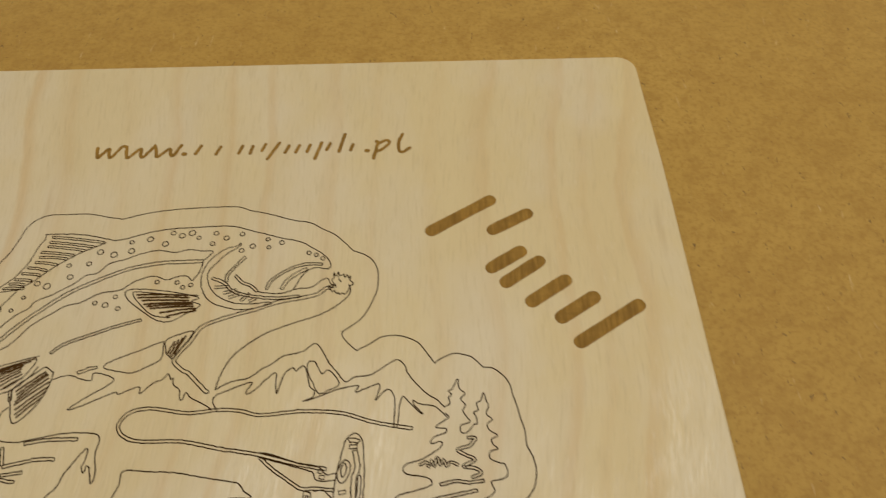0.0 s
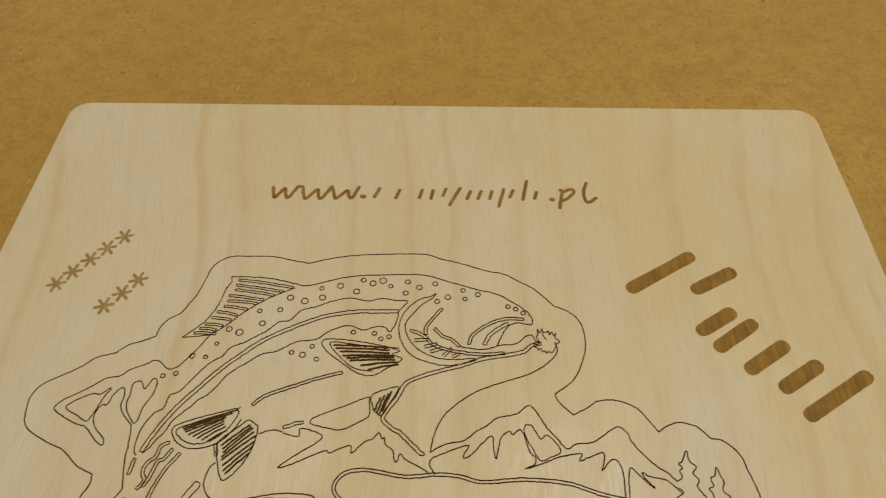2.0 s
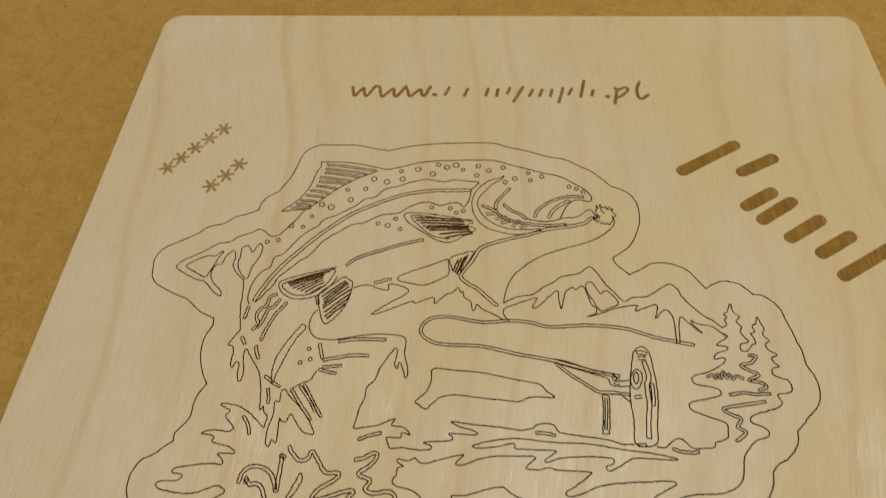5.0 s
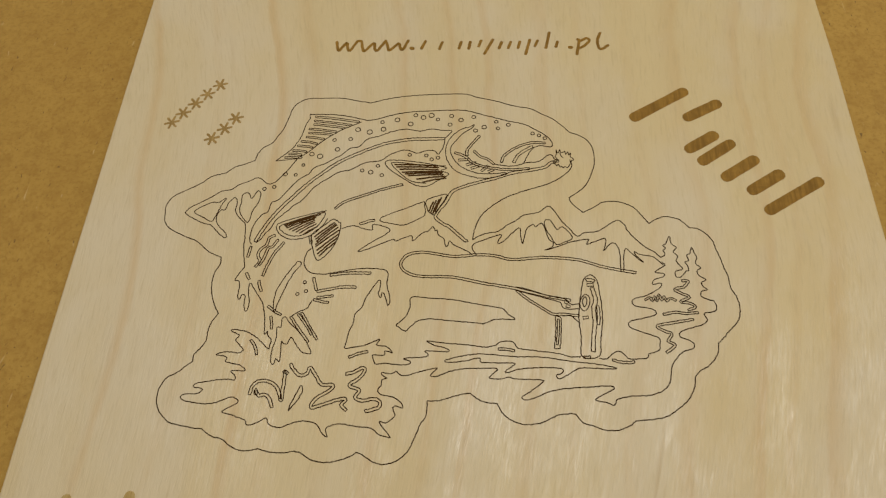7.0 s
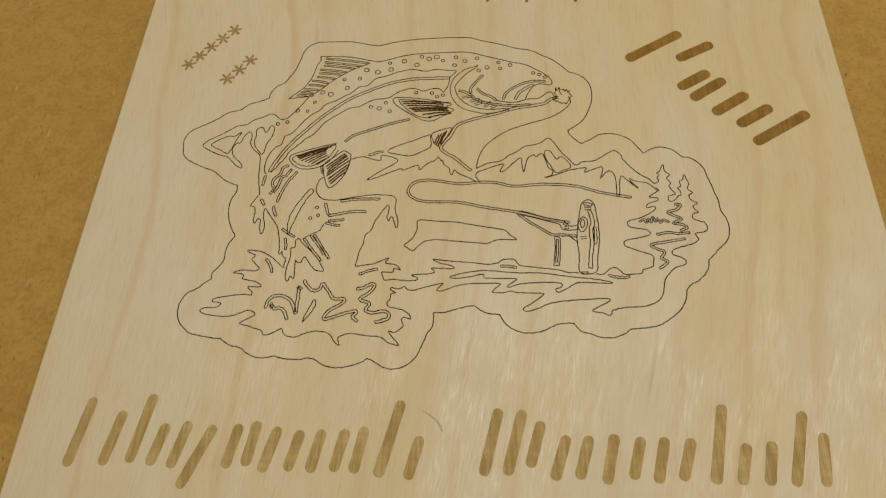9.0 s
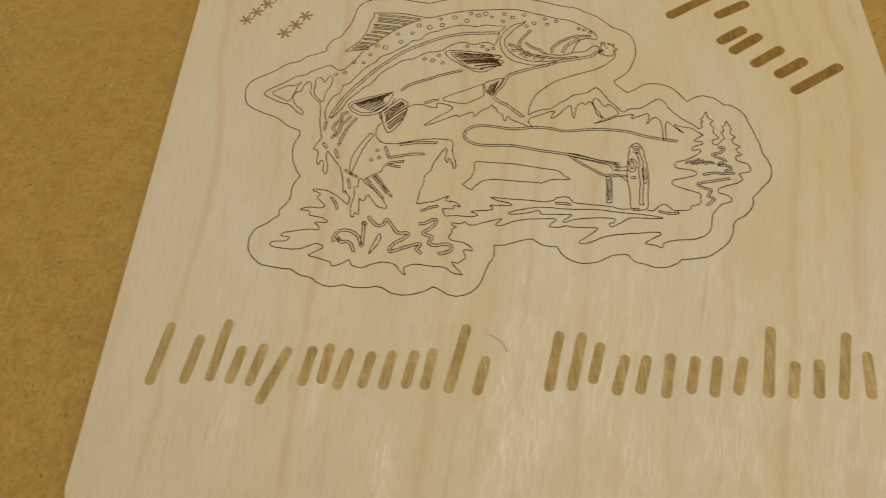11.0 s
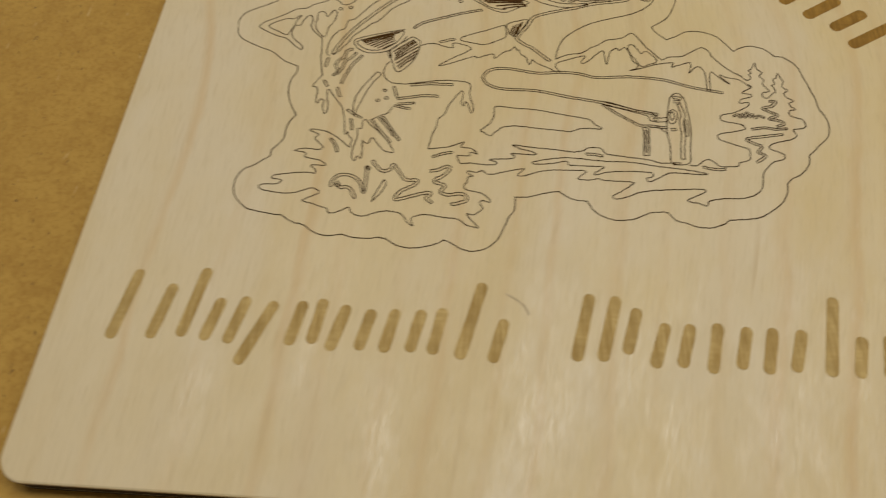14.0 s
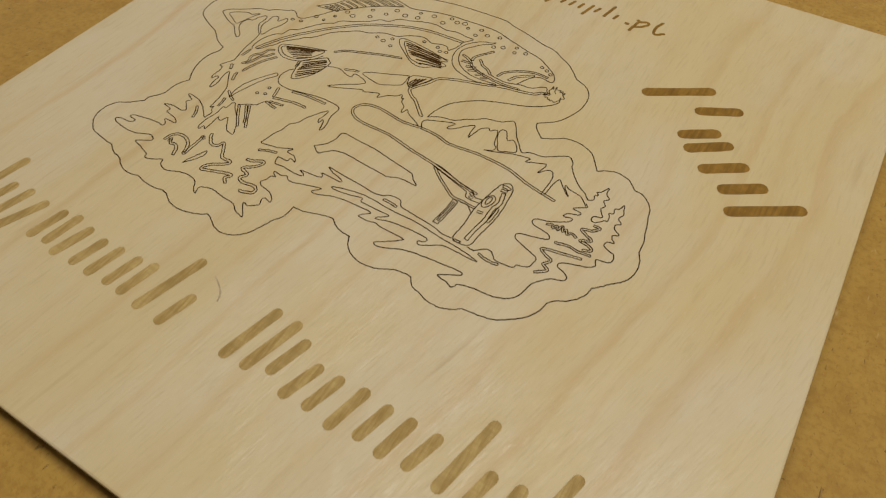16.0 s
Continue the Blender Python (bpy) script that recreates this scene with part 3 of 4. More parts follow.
line("wedge_line", [(-5.52, 2.00), (-6.35, 1.76), (-7.10, 1.50), (-7.37, 1.29), (-7.18, 0.94), (-6.77, 0.74), (-6.22, 0.80), (-5.81, 1.05), (-5.52, 1.43), (-5.43, 1.64)])
line("wedge_line", [(-5.58, 1.92), (-6.22, 1.66), (-7.19, 1.32), (-7.08, 1.04), (-6.68, 0.87), (-6.24, 0.95), (-5.84, 1.25), (-5.61, 1.61), (-5.58, 1.92)])
for x0, y0, x1, y1 in [(-7.08, 1.37, -5.58, 1.92), (-7.05, 1.32, -5.72, 1.81), (-7.00, 1.27, -5.85, 1.76), (-6.95, 1.22, -5.89, 1.68), (-6.85, 1.14, -5.93, 1.63), (-6.71, 1.09, -5.92, 1.56), (-6.57, 1.04, -5.91, 1.48), (-6.43, 0.99, -5.85, 1.40), (-6.25, 0.97, -5.79, 1.28)]:
    line("hatch_line", [(x0, y0), ((x0 + x1) / 2, (y0 + y1) / 2 + 0.02), (x1, y1)], 0.052, HATCH)
line("wedge_line", [(-5.95, 0.92), (-5.51, 1.35), (-5.21, 1.61), (-4.97, 1.48), (-4.89, 1.41), (-4.91, 0.93), (-5.08, 0.43), (-5.36, 0.02), (-5.62, -0.13), (-5.83, 0.30), (-5.95, 0.92)])
for x0, y0, x1, y1 in [(-5.83, 0.85, -5.14, 1.46), (-5.77, 0.75, -5.09, 1.41), (-5.74, 0.65, -5.04, 1.36), (-5.75, 0.53, -4.99, 1.26), (-5.74, 0.43, -4.93, 1.13), (-5.67, 0.28, -4.91, 0.98), (-5.63, 0.13, -4.94, 0.83), (-5.56, 0.04, -5.01, 0.63)]:
    line("hatch_line", [(x0, y0), ((x0 + x1) / 2, (y0 + y1) / 2 + 0.02), (x1, y1)], 0.06, HATCH)
line("wedge_line", [(-1.65, 2.48), (-0.99, 2.75), (-0.89, 2.67), (-1.12, 2.22), (-1.33, 1.84), (-1.51, 1.94), (-1.61, 2.09), (-1.65, 2.48)])
for x0, y0, x1, y1 in [(-1.54, 2.02, -1.40, 2.40), (-1.47, 1.94, -1.29, 2.46), (-1.40, 1.89, -1.18, 2.51), (-1.31, 1.99, -1.09, 2.59)]:
    line("hatch_line", [(x0, y0), ((x0 + x1) / 2, (y0 + y1) / 2 + 0.02), (x1, y1)], 0.06, HATCH)
sleeve("flank_slat", [(-5.19, 2.08), (-4.84, 2.39), (-4.18, 2.66), (-3.30, 3.00), (-2.63, 3.19)], 0.09)
sleeve("flank_slat", [(-4.16, 1.41), (-3.86, 1.52), (-3.60, 1.59)], 0.09)
line("wedge_line", [(-3.40, 1.62), (-3.21, 1.78), (-2.45, 2.11), (-1.80, 2.40), (-1.73, 2.32), (-1.70, 1.83), (-1.98, 1.63), (-2.41, 1.40), (-2.74, 1.40), (-3.30, 1.52), (-3.40, 1.62)])
sleeve("flank_slat", [(-8.21, 0.41), (-8.24, 0.18), (-8.27, -0.04)], 0.09)
sleeve("flank_slat", [(-7.35, 0.89), (-7.56, 0.79), (-7.63, 0.49), (-7.82, 0.29), (-7.89, 0.04), (-7.78, -0.20), (-7.92, -0.44)], 0.09)
sleeve("flank_slat", [(-7.21, 0.71), (-7.39, 0.41), (-7.54, 0.34), (-7.65, -0.08), (-7.78, -0.37)], 0.09)
sleeve("flank_slat", [(-6.97, 0.59), (-7.25, 0.17), (-7.41, -0.20), (-7.58, -0.80)], 0.09)
sleeve("flank_slat", [(-7.68, -0.99), (-7.63, -1.20), (-7.53, -1.43)], 0.09)
sleeve("flank_slat", [(-6.01, 0.87), (-5.97, 0.70), (-5.93, 0.55)], 0.09)
sleeve("flank_slat", [(-8.21, -0.69), (-8.14, -0.83), (-8.06, -0.95)], 0.09)

# ridge, slopes and lake
line("ridge_line", [(3.90, 4.36), (3.96, 4.10), (3.82, 3.83), (3.41, 3.47), (2.94, 3.22), (2.36, 3.02), (1.66, 2.75), (1.09, 2.43), (0.58, 1.98), (0.34, 1.59), (0.20, 1.17), (0.14, 0.79)])
line("ridge_line", [(0.14, 0.79), (0.55, 1.02), (1.09, 1.15), (1.41, 1.40), (1.74, 1.60), (2.07, 1.85), (2.61, 1.98), (2.95, 2.24), (3.16, 2.11), (3.47, 1.61), (3.77, 1.24), (4.02, 0.97), (4.30, 1.12), (4.73, 1.17), (5.06, 1.37), (5.50, 1.65), (5.75, 1.50), (5.89, 1.18), (6.18, 0.82), (6.47, 0.53), (6.76, 0.34), (6.95, 0.13)])
line("slope_line", [(0.30, 0.16), (0.13, 0.40), (0.19, 0.60), (0.55, 0.77), (0.98, 0.95), (1.24, 1.00), (1.09, 0.73), (1.11, 0.63), (1.30, 0.73), (1.63, 1.10), (1.89, 1.30), (1.93, 0.98), (1.99, 0.64), (2.08, 0.98), (2.17, 1.28), (2.39, 1.45), (2.49, 1.35), (2.71, 1.51), (2.85, 1.23), (2.95, 0.86), (3.12, 0.69), (3.07, 0.50), (2.81, 0.38)])
line("slope_line", [(2.81, 0.38), (3.21, 0.50), (3.75, 0.72), (4.18, 0.82), (4.43, 0.83), (4.34, 0.63), (4.71, 0.78), (5.03, 0.88), (5.01, 0.59), (4.93, 0.37), (5.18, 0.64), (5.35, 0.69), (5.50, 0.40), (5.50, -0.42)])
line("slope_line", [(5.60, -0.42), (5.65, 0.16), (5.73, 0.48), (5.93, 0.29), (6.21, 0.00), (6.33, -0.06), (6.07, 0.22), (6.04, 0.36), (6.23, 0.24), (6.64, 0.17), (6.83, 0.03), (7.02, -0.17)])
line("slope_line", [(2.84, 1.61), (3.04, 1.63), (3.28, 1.24), (3.46, 1.36), (3.73, 1.12), (3.82, 0.87), (3.54, 0.72), (3.24, 0.62), (3.02, 0.99), (2.86, 1.28), (2.84, 1.61)])
sleeve("cast_line", [(6.03, -0.49), (5.36, -0.38), (4.75, -0.24), (4.14, -0.04), (3.51, 0.05), (2.67, 0.07), (1.62, -0.02), (0.99, 0.12), (0.35, 0.16), (-0.50, 0.08), (-1.15, 0.17), (-1.69, 0.24), (-2.22, 0.14), (-2.48, -0.22), (-2.35, -0.51), (-1.96, -0.71), (-1.32, -0.75), (-0.48, -0.77), (0.57, -0.99), (1.61, -1.16), (2.84, -1.46), (3.65, -1.61)], 0.09)
line("slope_line", [(-4.83, 1.21), (-4.40, 1.34), (-3.94, 1.19), (-3.65, 1.16), (-3.67, 1.37), (-3.40, 1.37), (-2.99, 1.19), (-3.15, 0.97), (-3.67, 0.62), (-4.12, 0.25), (-3.76, 0.35), (-3.23, 0.60), (-2.81, 0.77), (-2.74, 0.70), (-2.16, 0.93), (-2.10, 0.70), (-1.77, 1.03), (-1.52, 1.14), (-1.36, 1.33), (-1.27, 1.15), (-1.19, 1.19), (-1.14, 0.97), (-0.92, 0.79), (-0.87, 0.53), (-0.79, 0.50), (-0.72, 0.72), (-0.53, 0.55), (-0.27, 0.42), (0.02, 0.27), (0.13, 0.16)])

# plain standing shape on the shore, with its pole
line("standing_shape", [(4.38, -0.60), (4.57, -0.73), (4.66, -1.05), (4.73, -2.12), (4.62, -2.99), (4.52, -3.64), (3.95, -3.65), (3.95, -3.00), (3.91, -2.13), (4.08, -1.06), (4.18, -0.74), (4.38, -0.60)])
sleeve("standing_slat", [(4.42, -1.10), (4.52, -1.56), (4.44, -1.91), (4.45, -2.45), (4.37, -3.00), (4.33, -3.48)], 0.13)
sleeve("standing_slat", [(4.58, -1.80), (4.60, -2.15), (4.56, -2.50)], 0.09)
sleeve("standing_slat", [(4.05, -2.26), (4.24, -2.23)], 0.10)
sleeve("standing_slat", [(4.24, -0.82), (4.38, -0.80), (4.52, -0.86)], 0.13)
sleeve("standing_slat", [(4.26, -1.00), (4.48, -0.99)], 0.10)
line("standing_loop", [(4.16, -1.36), (4.32, -1.50), (4.28, -1.80), (4.12, -2.00), (3.98, -1.86), (3.99, -1.60), (4.16, -1.36)])
line("standing_loop", [(4.16, -1.46), (4.22, -1.58), (4.20, -1.74), (4.12, -1.84), (4.07, -1.74), (4.08, -1.58), (4.16, -1.46)])
line("pole_line", [(1.72, -1.12), (2.12, -1.19), (2.87, -1.44), (3.45, -1.56), (3.66, -1.76), (3.94, -1.72)])
line("pole_line", [(1.72, -1.24), (2.22, -1.38), (2.80, -1.54), (3.26, -1.68), (3.34, -1.82), (3.46, -1.93), (3.93, -1.92)])
sleeve("pole_line", [(1.76, -1.26), (2.14, -1.58), (2.73, -1.97), (3.03, -2.14), (3.34, -2.13), (3.92, -2.18)], 0.08)
sleeve("pole_slat", [(3.44, -1.66), (3.56, -1.69)], 0.10)
sleeve("pole_slat", [(3.48, -1.82), (3.62, -1.84)], 0.10)
sleeve("pole_line", [(3.19, -2.22), (3.19, -2.62), (3.12, -3.40)], 0.19)
sleeve("pole_slat", [(3.19, -2.32), (3.18, -2.70), (3.12, -3.26)], 0.07)
line("pole_line", [(3.36, -2.20), (3.62, -2.18), (3.78, -2.31), (3.93, -2.46)])

# water and shore
line("shore_line", [(-5.90, 0.35), (-6.04, 0.18), (-6.10, -0.19), (-6.00, -0.47), (-5.76, -0.66), (-5.28, -0.70), (-4.75, -0.60), (-4.11, -0.48), (-3.58, -0.45), (-2.97, -0.56), (-2.93, -1.10), (-2.78, -1.67), (-2.85, -1.90), (-2.96, -1.56), (-3.08, -1.40), (-3.12, -1.61), (-3.22, -1.45), (-3.18, -1.22), (-3.17, -0.98), (-3.26, -0.94), (-3.50, -1.34), (-3.69, -1.68), (-3.76, -1.98), (-3.99, -2.25), (-4.02, -2.58), (-4.15, -2.96), (-4.21, -3.35), (-4.24, -3.52), (-4.03, -3.51), (-3.53, -3.40), (-3.04, -3.18), (-3.13, -3.39), (-2.82, -3.43), (-2.61, -3.57), (-2.56, -3.66)])
line("shore_line", [(-2.56, -3.66), (-2.81, -3.60), (-2.84, -3.75), (-3.20, -3.75), (-3.23, -3.82), (-3.11, -4.07), (-2.77, -4.04), (-2.27, -4.09), (-1.93, -4.04), (-1.94, -3.94), (-2.14, -3.86), (-1.39, -3.78), (-1.33, -3.66), (-1.40, -3.57), (-0.63, -3.58), (-0.70, -3.46), (-1.10, -3.36), (-1.37, -3.21), (-0.60, -3.29), (-0.00, -3.32), (0.60, -3.39), (0.96, -3.34), (1.20, -3.19), (1.60, -3.18), (1.79, -3.41), (2.39, -3.49), (3.17, -3.58), (3.56, -3.68), (3.89, -3.67)])
line("shore_line", [(4.53, -3.72), (4.77, -3.72), (5.03, -3.50), (5.23, -3.46), (5.41, -3.60), (5.54, -3.72), (6.12, -3.67), (6.18, -3.53), (6.39, -3.46), (6.56, -3.37), (6.59, -3.21), (6.58, -2.95), (6.16, -2.79), (5.69, -2.61), (5.60, -2.46), (5.69, -2.35), (6.22, -2.21), (6.52, -2.12), (6.59, -2.01), (6.45, -1.88), (5.90, -1.78), (5.79, -1.62), (5.92, -1.49), (6.29, -1.39), (6.72, -1.14), (6.88, -0.98), (6.84, -0.89), (6.56, -0.94), (6.65, -0.76), (6.97, -0.64), (7.00, -0.52), (6.70, -0.46), (7.01, -0.24), (7.08, -0.17), (6.99, -0.06)])
line("tree_line", [(6.95, 0.13), (7.12, 0.23), (7.08, 0.41), (7.17, 0.51), (7.08, 0.61), (7.21, 0.70), (7.32, 0.95), (7.38, 0.95), (7.40, 0.70), (7.57, 0.54), (7.43, 0.37), (7.57, 0.18), (7.49, 0.02), (7.59, -0.17), (7.68, -0.33), (7.42, -0.43), (7.42, -0.61), (7.58, -0.65), (7.81, -0.40), (7.89, -0.40), (7.88, -0.17), (7.79, -0.05), (7.94, 0.02), (7.90, 0.23), (8.02, 0.30), (8.11, 0.54), (8.18, 0.31), (8.24, 0.14), (8.17, -0.09), (8.33, -0.28), (8.18, -0.40), (8.23, -0.58), (8.46, -0.74), (8.28, -0.85), (8.32, -1.01)])
line("tree_line", [(8.32, -1.01), (8.45, -1.12), (8.24, -1.19), (8.20, -1.37), (8.38, -1.48), (8.61, -1.54)])
line("water_line", [(8.61, -1.54), (8.68, -1.74), (8.62, -1.92), (8.25, -2.01), (8.24, -2.12), (8.30, -2.29), (8.06, -2.46), (7.66, -2.58), (7.34, -2.73), (7.31, -2.90), (7.60, -3.02), (7.74, -3.14), (7.67, -3.31), (7.32, -3.44), (7.04, -3.74), (6.90, -3.98), (6.82, -4.39), (6.65, -4.69), (6.35, -4.87), (5.97, -4.96), (5.49, -4.99), (5.01, -5.12), (4.96, -5.25), (4.85, -5.31), (4.67, -5.22), (4.35, -5.17), (4.35, -5.09), (4.84, -4.82), (4.94, -4.74), (4.85, -4.67), (4.28, -4.70), (3.51, -4.77), (3.13, -4.82), (2.74, -4.93), (2.35, -5.11)])
line("water_line", [(2.35, -5.11), (2.06, -5.20), (1.91, -5.18), (1.91, -5.08), (2.16, -4.92), (2.58, -4.59), (2.56, -4.51), (1.69, -4.49), (1.49, -4.43), (1.20, -4.50), (0.85, -4.50), (0.81, -4.44), (1.00, -4.26), (1.08, -4.17), (0.81, -4.14), (0.02, -4.17), (-0.57, -4.29), (-0.96, -4.46), (-1.20, -4.44), (-1.01, -4.23), (-1.01, -4.17), (-1.56, -4.31), (-2.05, -4.46), (-2.25, -4.42), (-2.39, -4.32), (-2.55, -4.41), (-2.85, -4.37), (-2.84, -4.47), (-2.67, -4.57), (-2.83, -4.62), (-2.87, -4.82), (-2.96, -4.98), (-2.85, -5.12), (-2.39, -5.23), (-2.12, -5.41)])
line("water_line", [(-2.12, -5.41), (-2.07, -5.56), (-2.33, -5.51), (-2.40, -5.61), (-2.31, -5.80), (-2.44, -5.96), (-2.62, -6.08), (-2.82, -6.03), (-2.75, -6.16), (-2.50, -6.44), (-2.45, -6.55), (-2.82, -6.45), (-3.09, -6.26), (-3.57, -6.22), (-4.16, -6.15), (-4.57, -6.30), (-4.50, -6.58), (-4.67, -6.49), (-4.94, -6.17), (-5.34, -6.08), (-5.72, -6.15), (-6.09, -6.31), (-6.33, -6.30), (-6.54, -6.19), (-6.63, -6.02), (-6.87, -6.14), (-7.14, -6.26), (-7.29, -6.23), (-7.34, -6.11), (-7.72, -5.98), (-8.04, -5.89), (-8.19, -5.83), (-7.97, -5.69), (-7.70, -5.53), (-7.70, -5.43)])
line("water_line", [(-7.70, -5.43), (-7.94, -5.33), (-8.22, -5.44), (-8.70, -5.59), (-9.41, -5.52), (-9.68, -5.43), (-9.70, -5.33), (-9.51, -5.26), (-9.16, -5.25), (-8.99, -5.11), (-9.10, -5.05), (-9.31, -5.03), (-9.29, -4.91), (-8.85, -4.80), (-8.25, -4.72), (-7.94, -4.74), (-7.97, -4.57), (-8.12, -4.43), (-7.90, -4.41), (-7.63, -4.40), (-7.83, -4.22), (-8.36, -4.10), (-8.34, -3.97), (-8.50, -3.89), (-8.76, -3.85), (-8.43, -3.74), (-8.01, -3.78), (-7.87, -3.73), (-7.82, -3.66), (-7.99, -3.47), (-8.15, -3.30), (-8.05, -3.13), (-8.35, -2.98), (-8.30, -2.91), (-7.83, -2.97)])
line("water_line", [(-7.83, -2.97), (-7.37, -3.23), (-6.94, -3.61), (-6.91, -3.50), (-6.88, -3.28), (-7.01, -3.13), (-7.06, -2.96)])
line("water_line", [(5.00, -4.02), (4.33, -3.91), (3.55, -3.84), (2.58, -3.71), (1.59, -3.71), (0.60, -3.64), (0.01, -3.70), (-0.68, -3.88), (-0.64, -3.96), (-0.18, -3.93), (0.47, -3.79), (0.55, -3.94), (1.59, -3.94), (1.59, -4.04), (1.36, -4.21), (1.40, -4.29), (1.79, -4.16), (2.57, -4.08), (3.25, -4.11), (3.24, -4.26), (3.05, -4.34), (3.14, -4.46), (3.44, -4.31), (3.83, -4.08), (4.32, -4.07), (4.99, -4.08), (5.00, -4.02)])
line("flag_line", [(-2.00, -1.57), (-1.28, -1.60), (-0.56, -1.64), (0.38, -1.81), (1.20, -1.95), (1.44, -2.17), (1.68, -2.36), (1.20, -2.35), (0.89, -2.40), (0.59, -2.53), (0.18, -2.50), (-0.43, -2.46), (-1.25, -2.39), (-1.70, -2.46), (-1.99, -2.70), (-2.15, -2.86), (-2.40, -2.71), (-2.47, -2.62), (-2.18, -2.33), (-2.04, -1.95), (-2.00, -1.57)])
sleeve("water_slat", [(1.10, -3.45), (1.40, -3.46), (1.66, -3.50)], 0.08)
sleeve("water_slat", [(4.96, -3.77), (5.30, -3.85), (5.69, -3.82)], 0.08)
sleeve("water_slat", [(3.99, -3.69), (4.11, -3.69), (4.22, -3.68)], 0.08)
sleeve("water_slat", [(-4.06, -3.87), (-3.77, -3.72), (-3.41, -3.63)], 0.08)
sleeve("tree_slat", [(6.24, -1.54), (6.42, -1.46), (6.50, -1.58), (6.58, -1.42), (6.66, -1.58), (6.74, -1.34), (6.83, -1.55), (6.91, -1.40), (7.00, -1.58), (7.12, -1.47), (7.32, -1.56)], 0.07)
sleeve("tree_slat", [(7.60, -0.79), (7.82, -0.81), (7.64, -1.02), (7.32, -1.13), (7.60, -1.31), (7.79, -1.42), (7.47, -1.60), (7.77, -1.64), (7.95, -1.79), (7.69, -1.91)], 0.08)
sleeve("tree_slat", [(6.82, -2.09), (7.23, -2.00), (7.62, -2.04), (8.02, -1.99)], 0.08)
sleeve("tree_slat", [(7.83, -2.25), (7.19, -2.37), (6.58, -2.51), (6.76, -2.68), (7.04, -2.80), (6.88, -3.05), (7.10, -3.20), (6.78, -3.47)], 0.08)

# splash strokes
line("leaf_line", [(-6.32, -0.19), (-6.19, -0.31), (-6.43, -0.67), (-6.62, -1.14), (-6.77, -1.61), (-6.87, -1.95), (-6.90, -2.18), (-6.96, -2.18), (-7.01, -1.72), (-6.93, -1.26), (-6.68, -0.74), (-6.41, -0.31), (-6.32, -0.19)])
sleeve("splash_slat", [(-7.20, -2.00), (-6.94, -2.18), (-6.67, -2.33)], 0.08)
sleeve("splash_slat", [(-5.65, -0.85), (-5.57, -1.13), (-5.50, -1.36)], 0.09)
sleeve("splash_slat", [(-5.47, -1.41), (-4.68, -1.23), (-4.05, -1.20)], 0.09)
sleeve("splash_slat", [(-5.44, -1.64), (-5.17, -1.61), (-4.86, -1.56)], 0.08)
sleeve("splash_slat", [(-5.56, -1.71), (-5.26, -1.79), (-5.00, -1.83)], 0.08)
sleeve("splash_slat", [(-5.06, -0.75), (-4.42, -0.65), (-3.56, -0.64)], 0.09)
sleeve("splash_slat", [(-6.30, -2.39), (-5.97, -2.83), (-5.55, -3.33)], 0.08)
sleeve("splash_slat", [(-6.04, -2.28), (-5.66, -2.76), (-5.46, -3.06)], 0.08)
sleeve("splash_slat", [(-5.92, -2.23), (-5.56, -2.78), (-5.25, -3.23)], 0.08)
sleeve("splash_slat", [(-7.03, -2.40), (-6.96, -2.63), (-6.94, -2.87)], 0.08)
sleeve("splash_slat", [(-7.61, -3.29), (-7.43, -3.51), (-7.31, -3.83)], 0.08)
line("splash_line", [(-5.62, -1.77), (-5.75, -2.05), (-6.05, -2.21), (-6.30, -2.39)])
line("splash_line", [(-6.60, -2.80), (-6.60, -2.51), (-6.49, -2.40), (-6.31, -2.62), (-5.95, -2.94), (-5.59, -3.37), (-5.40, -3.73), (-5.54, -3.75), (-5.75, -3.69), (-6.00, -3.38), (-6.17, -3.16), (-6.23, -3.23), (-6.30, -3.42), (-6.45, -3.38), (-6.50, -3.32), (-6.47, -3.81), (-6.48, -4.07), (-6.62, -3.96), (-6.67, -4.17), (-6.79, -4.03), (-6.79, -3.60), (-6.71, -3.17), (-6.74, -2.80), (-6.60, -2.80)])
sleeve("splash_stroke", [(-7.33, -5.24), (-7.29, -4.97), (-7.12, -4.78), (-6.93, -4.74), (-6.61, -4.82), (-6.37, -5.05), (-6.22, -5.41), (-6.21, -5.05), (-6.21, -4.54), (-6.25, -4.40), (-6.11, -4.48)], 0.10)
sleeve("splash_stroke", [(-7.11, -5.23), (-7.14, -5.07), (-7.00, -5.27), (-6.81, -5.23), (-6.63, -5.36), (-6.50, -5.66)], 0.10)
sleeve("splash_stroke", [(-6.06, -4.12), (-5.93, -4.33), (-5.68, -4.53), (-5.45, -4.46), (-5.37, -4.25), (-5.14, -4.52), (-4.90, -4.82), (-4.50, -4.85), (-4.58, -5.02), (-5.04, -5.33), (-5.16, -5.63), (-4.63, -5.46), (-4.15, -5.31), (-4.01, -5.35), (-4.15, -5.51), (-3.96, -5.70)], 0.10)
sleeve("splash_stroke", [(-4.10, -4.44), (-3.85, -4.39), (-3.56, -4.22), (-3.45, -4.32), (-3.63, -4.59), (-3.94, -4.84), (-3.59, -5.00), (-3.71, -5.24), (-3.46, -5.35), (-3.07, -5.29), (-2.87, -5.38), (-2.89, -5.58), (-3.33, -5.71)], 0.10)
line("leaf_line", [(-5.60, -4.88), (-5.52, -5.04), (-5.63, -5.34), (-5.83, -5.64), (-5.92, -5.74), (-5.83, -5.41), (-5.67, -5.04), (-5.60, -4.88)])

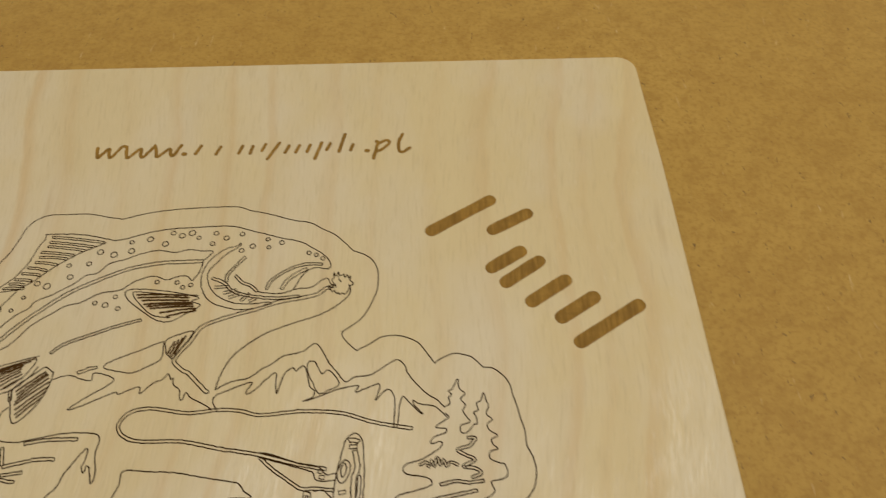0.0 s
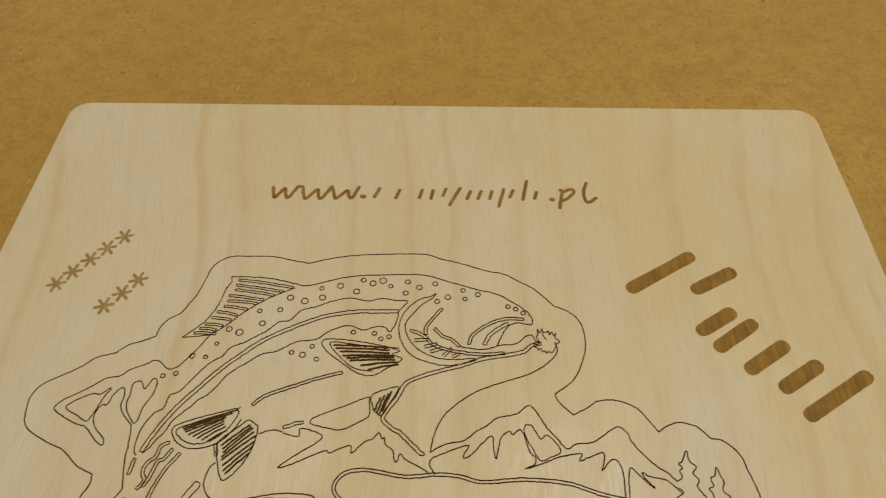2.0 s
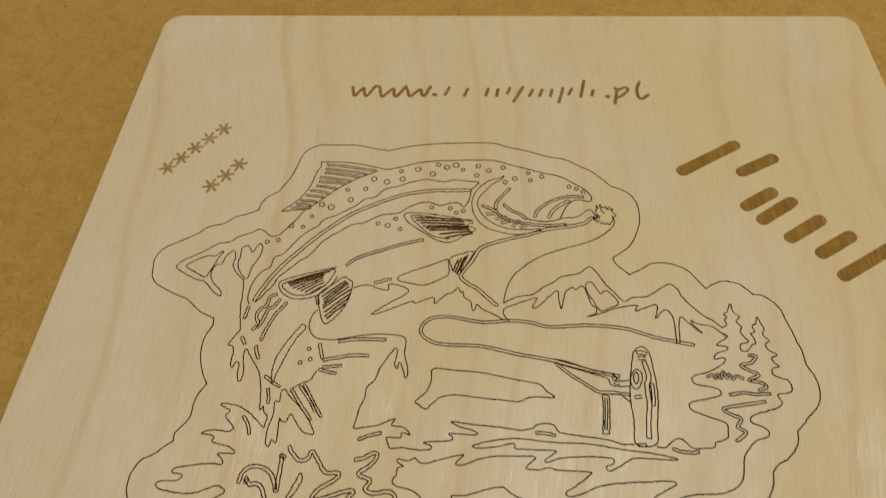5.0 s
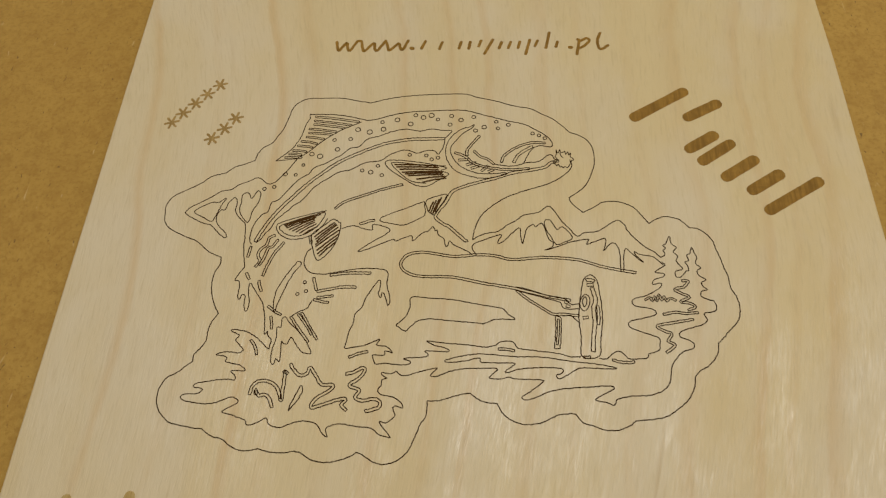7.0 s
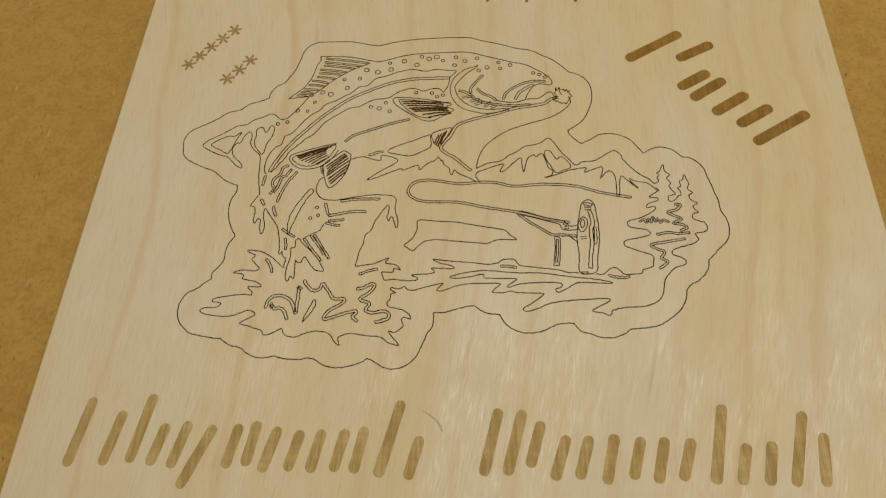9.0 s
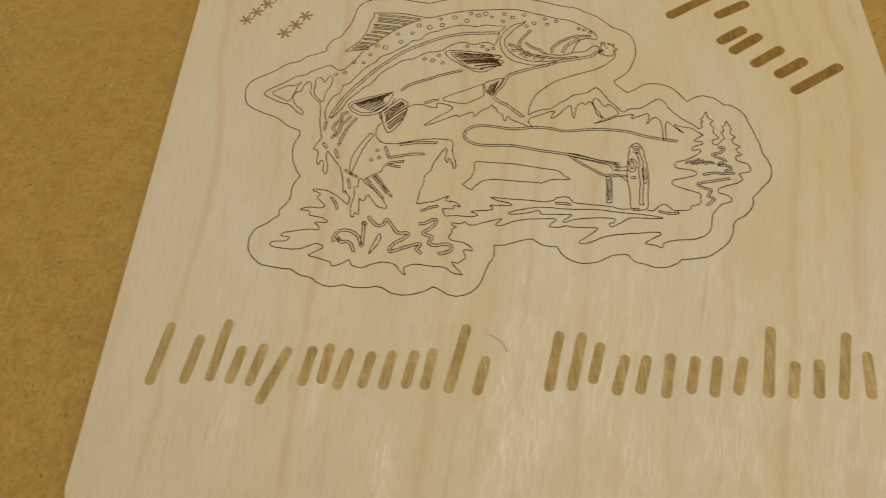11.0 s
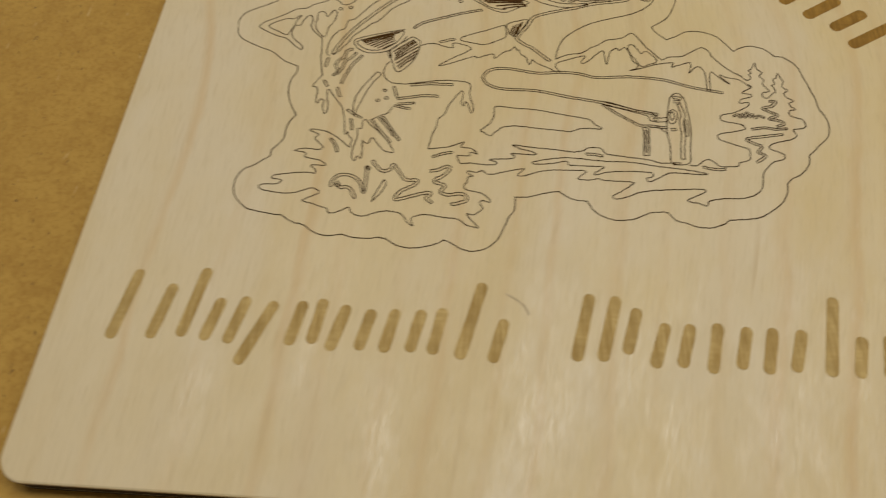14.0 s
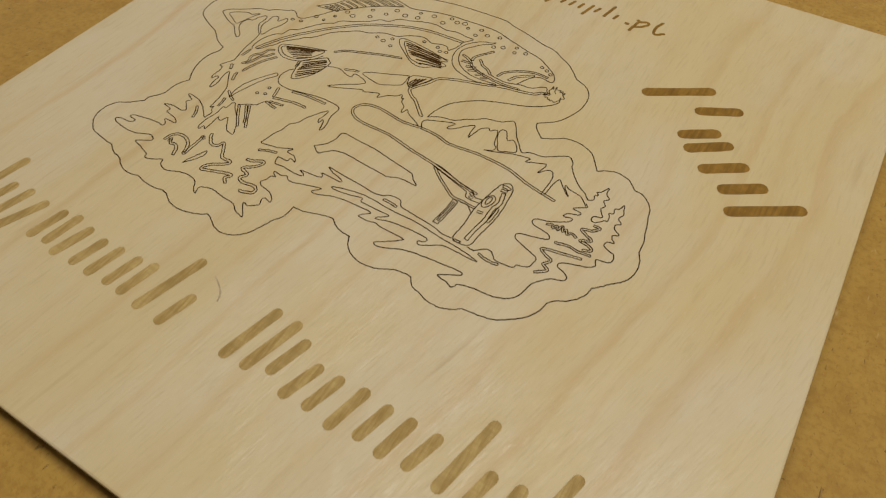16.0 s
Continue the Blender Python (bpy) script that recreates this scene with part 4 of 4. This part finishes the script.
# web address: readable ends lettered, the rest plain bars
line("letter_w", [(-6.03, 10.59), (-5.97, 10.29), (-5.88, 10.09), (-5.59, 10.54), (-5.51, 10.25), (-5.40, 10.10), (-5.11, 10.64)], 0.13, BURN)
line("letter_w", [(-5.11, 10.64), (-4.94, 10.62), (-4.86, 10.26), (-4.75, 10.06), (-4.38, 10.51), (-4.31, 10.22), (-4.19, 10.08), (-3.86, 10.65)], 0.13, BURN)
line("letter_w", [(-3.86, 10.65), (-3.75, 10.35), (-3.65, 10.09), (-3.28, 10.48), (-3.20, 10.25), (-3.08, 10.11), (-2.86, 10.64)], 0.13, BURN)
line("full_stop", [(-2.70, 10.20), (-2.64, 10.19)], 0.17, BURN)
line("full_stop", [(4.16, 10.18), (4.22, 10.17)], 0.17, BURN)
bar("word_bar", (-2.07, 10.66), (-2.27, 10.13), 0.13, BURN)
bar("word_bar", (-1.33, 10.59), (-1.49, 10.09), 0.13, BURN)
bar("word_bar", (-0.51, 10.61), (-0.63, 10.11), 0.13, BURN)
bar("word_bar", (-0.12, 10.59), (-0.20, 10.09), 0.13, BURN)
bar("word_bar", (0.36, 10.67), (0.22, 10.22), 0.13, BURN)
bar("word_bar", (0.88, 10.71), (0.47, 9.80), 0.13, BURN)
bar("word_bar", (1.26, 10.57), (1.10, 10.10), 0.13, BURN)
bar("word_bar", (1.65, 10.58), (1.50, 10.11), 0.13, BURN)
bar("word_bar", (2.04, 10.59), (1.93, 10.12), 0.13, BURN)
bar("word_bar", (2.47, 10.69), (2.25, 9.76), 0.13, BURN)
bar("word_bar", (2.81, 10.64), (2.65, 10.20), 0.13, BURN)
bar("word_bar", (3.32, 11.10), (3.13, 10.10), 0.13, BURN)
bar("word_bar", (3.66, 10.57), (3.56, 10.16), 0.13, BURN)
line("letter_p", [(4.52, 10.63), (4.58, 10.57), (4.52, 10.19), (4.45, 9.79)], 0.13, BURN)
line("letter_p", [(4.57, 10.51), (4.91, 10.69), (5.00, 10.52), (4.75, 10.23), (4.55, 10.13)], 0.13, BURN)
line("letter_l", [(5.50, 10.98), (5.37, 10.59), (5.38, 10.21), (5.51, 10.07), (5.79, 10.28)], 0.13, BURN)

# rows of stars
for x, y in [(-10.86, 8.21), (-11.32, 7.71), (-11.75, 7.22), (-12.18, 6.70), (-12.57, 6.21), (-9.86, 6.42), (-10.25, 5.89), (-10.70, 5.39)]:
    star(x, y)

# two names kept as plain bars, a bar for each letter
for x0, y0, x1, y1, w in [(-12.73, -8.60, -13.09, -10.92, 0.36), (-11.57, -9.04, -11.92, -10.86, 0.36), (-10.66, -8.45, -11.03, -10.75, 0.36), (-10.00, -9.43, -10.33, -10.82, 0.36), (-9.25, -9.33, -9.63, -10.88, 0.36), (-8.38, -9.44, -9.20, -11.49, 0.36), (-7.53, -9.38, -7.81, -10.83, 0.36), (-6.94, -9.28, -7.16, -10.74, 0.36), (-6.21, -9.43, -6.60, -10.92, 0.36), (-5.45, -9.54, -5.76, -10.86, 0.36), (-4.74, -9.48, -5.03, -10.88, 0.36), (-3.96, -9.46, -4.27, -10.83, 0.36), (-3.34, -9.37, -3.62, -10.85, 0.36), (-2.18, -8.46, -2.82, -10.95, 0.36), (-1.50, -9.61, -1.87, -11.00, 0.36)]:
    bar("name_bar", (x0, y0), (x1, y1), w, PALE)
for x0, y0, x1, y1, w in [(1.04, -8.65, 0.54, -10.82, 0.36), (1.82, -8.68, 1.29, -10.77, 0.36), (2.42, -9.03, 2.01, -10.52, 0.36), (3.23, -9.46, 2.77, -10.88, 0.36), (3.95, -9.45, 3.55, -10.83, 0.36), (4.75, -9.39, 4.39, -10.96, 0.36), (5.58, -9.45, 5.22, -10.78, 0.36), (6.33, -9.43, 5.97, -10.88, 0.36), (7.16, -9.45, 6.75, -10.78, 0.36), (8.26, -8.33, 7.73, -10.84, 0.36), (8.85, -9.57, 8.52, -10.85, 0.36), (9.65, -9.48, 9.36, -10.83, 0.36), (10.76, -8.49, 10.14, -10.85, 0.36), (11.27, -9.16, 11.05, -10.83, 0.36)]:
    bar("name_bar", (x0, y0), (x1, y1), w, PALE)
for x0, y0, x1, y1, w in [(6.40, 6.32, 8.84, 7.83, 0.46), (8.49, 6.32, 10.10, 7.20, 0.46), (8.38, 4.77, 9.75, 5.64, 0.46), (8.83, 4.20, 10.35, 5.26, 0.46), (9.61, 3.47, 11.13, 4.49, 0.46), (10.49, 2.88, 11.96, 3.83, 0.46), (10.98, 2.02, 13.35, 3.51, 0.46)]:
    bar("name_bar", (x0, y0), (x1, y1), w, BURN)

# faint scuff on the face
line("scuff", [(-1.49, -8.79), (-1.05, -9.07), (-0.86, -9.31)], 0.045, SCUFF)
line("scuff", [(-1.00, -9.11), (-0.90, -9.23), (-0.82, -9.43)], 0.05, SCUFF)
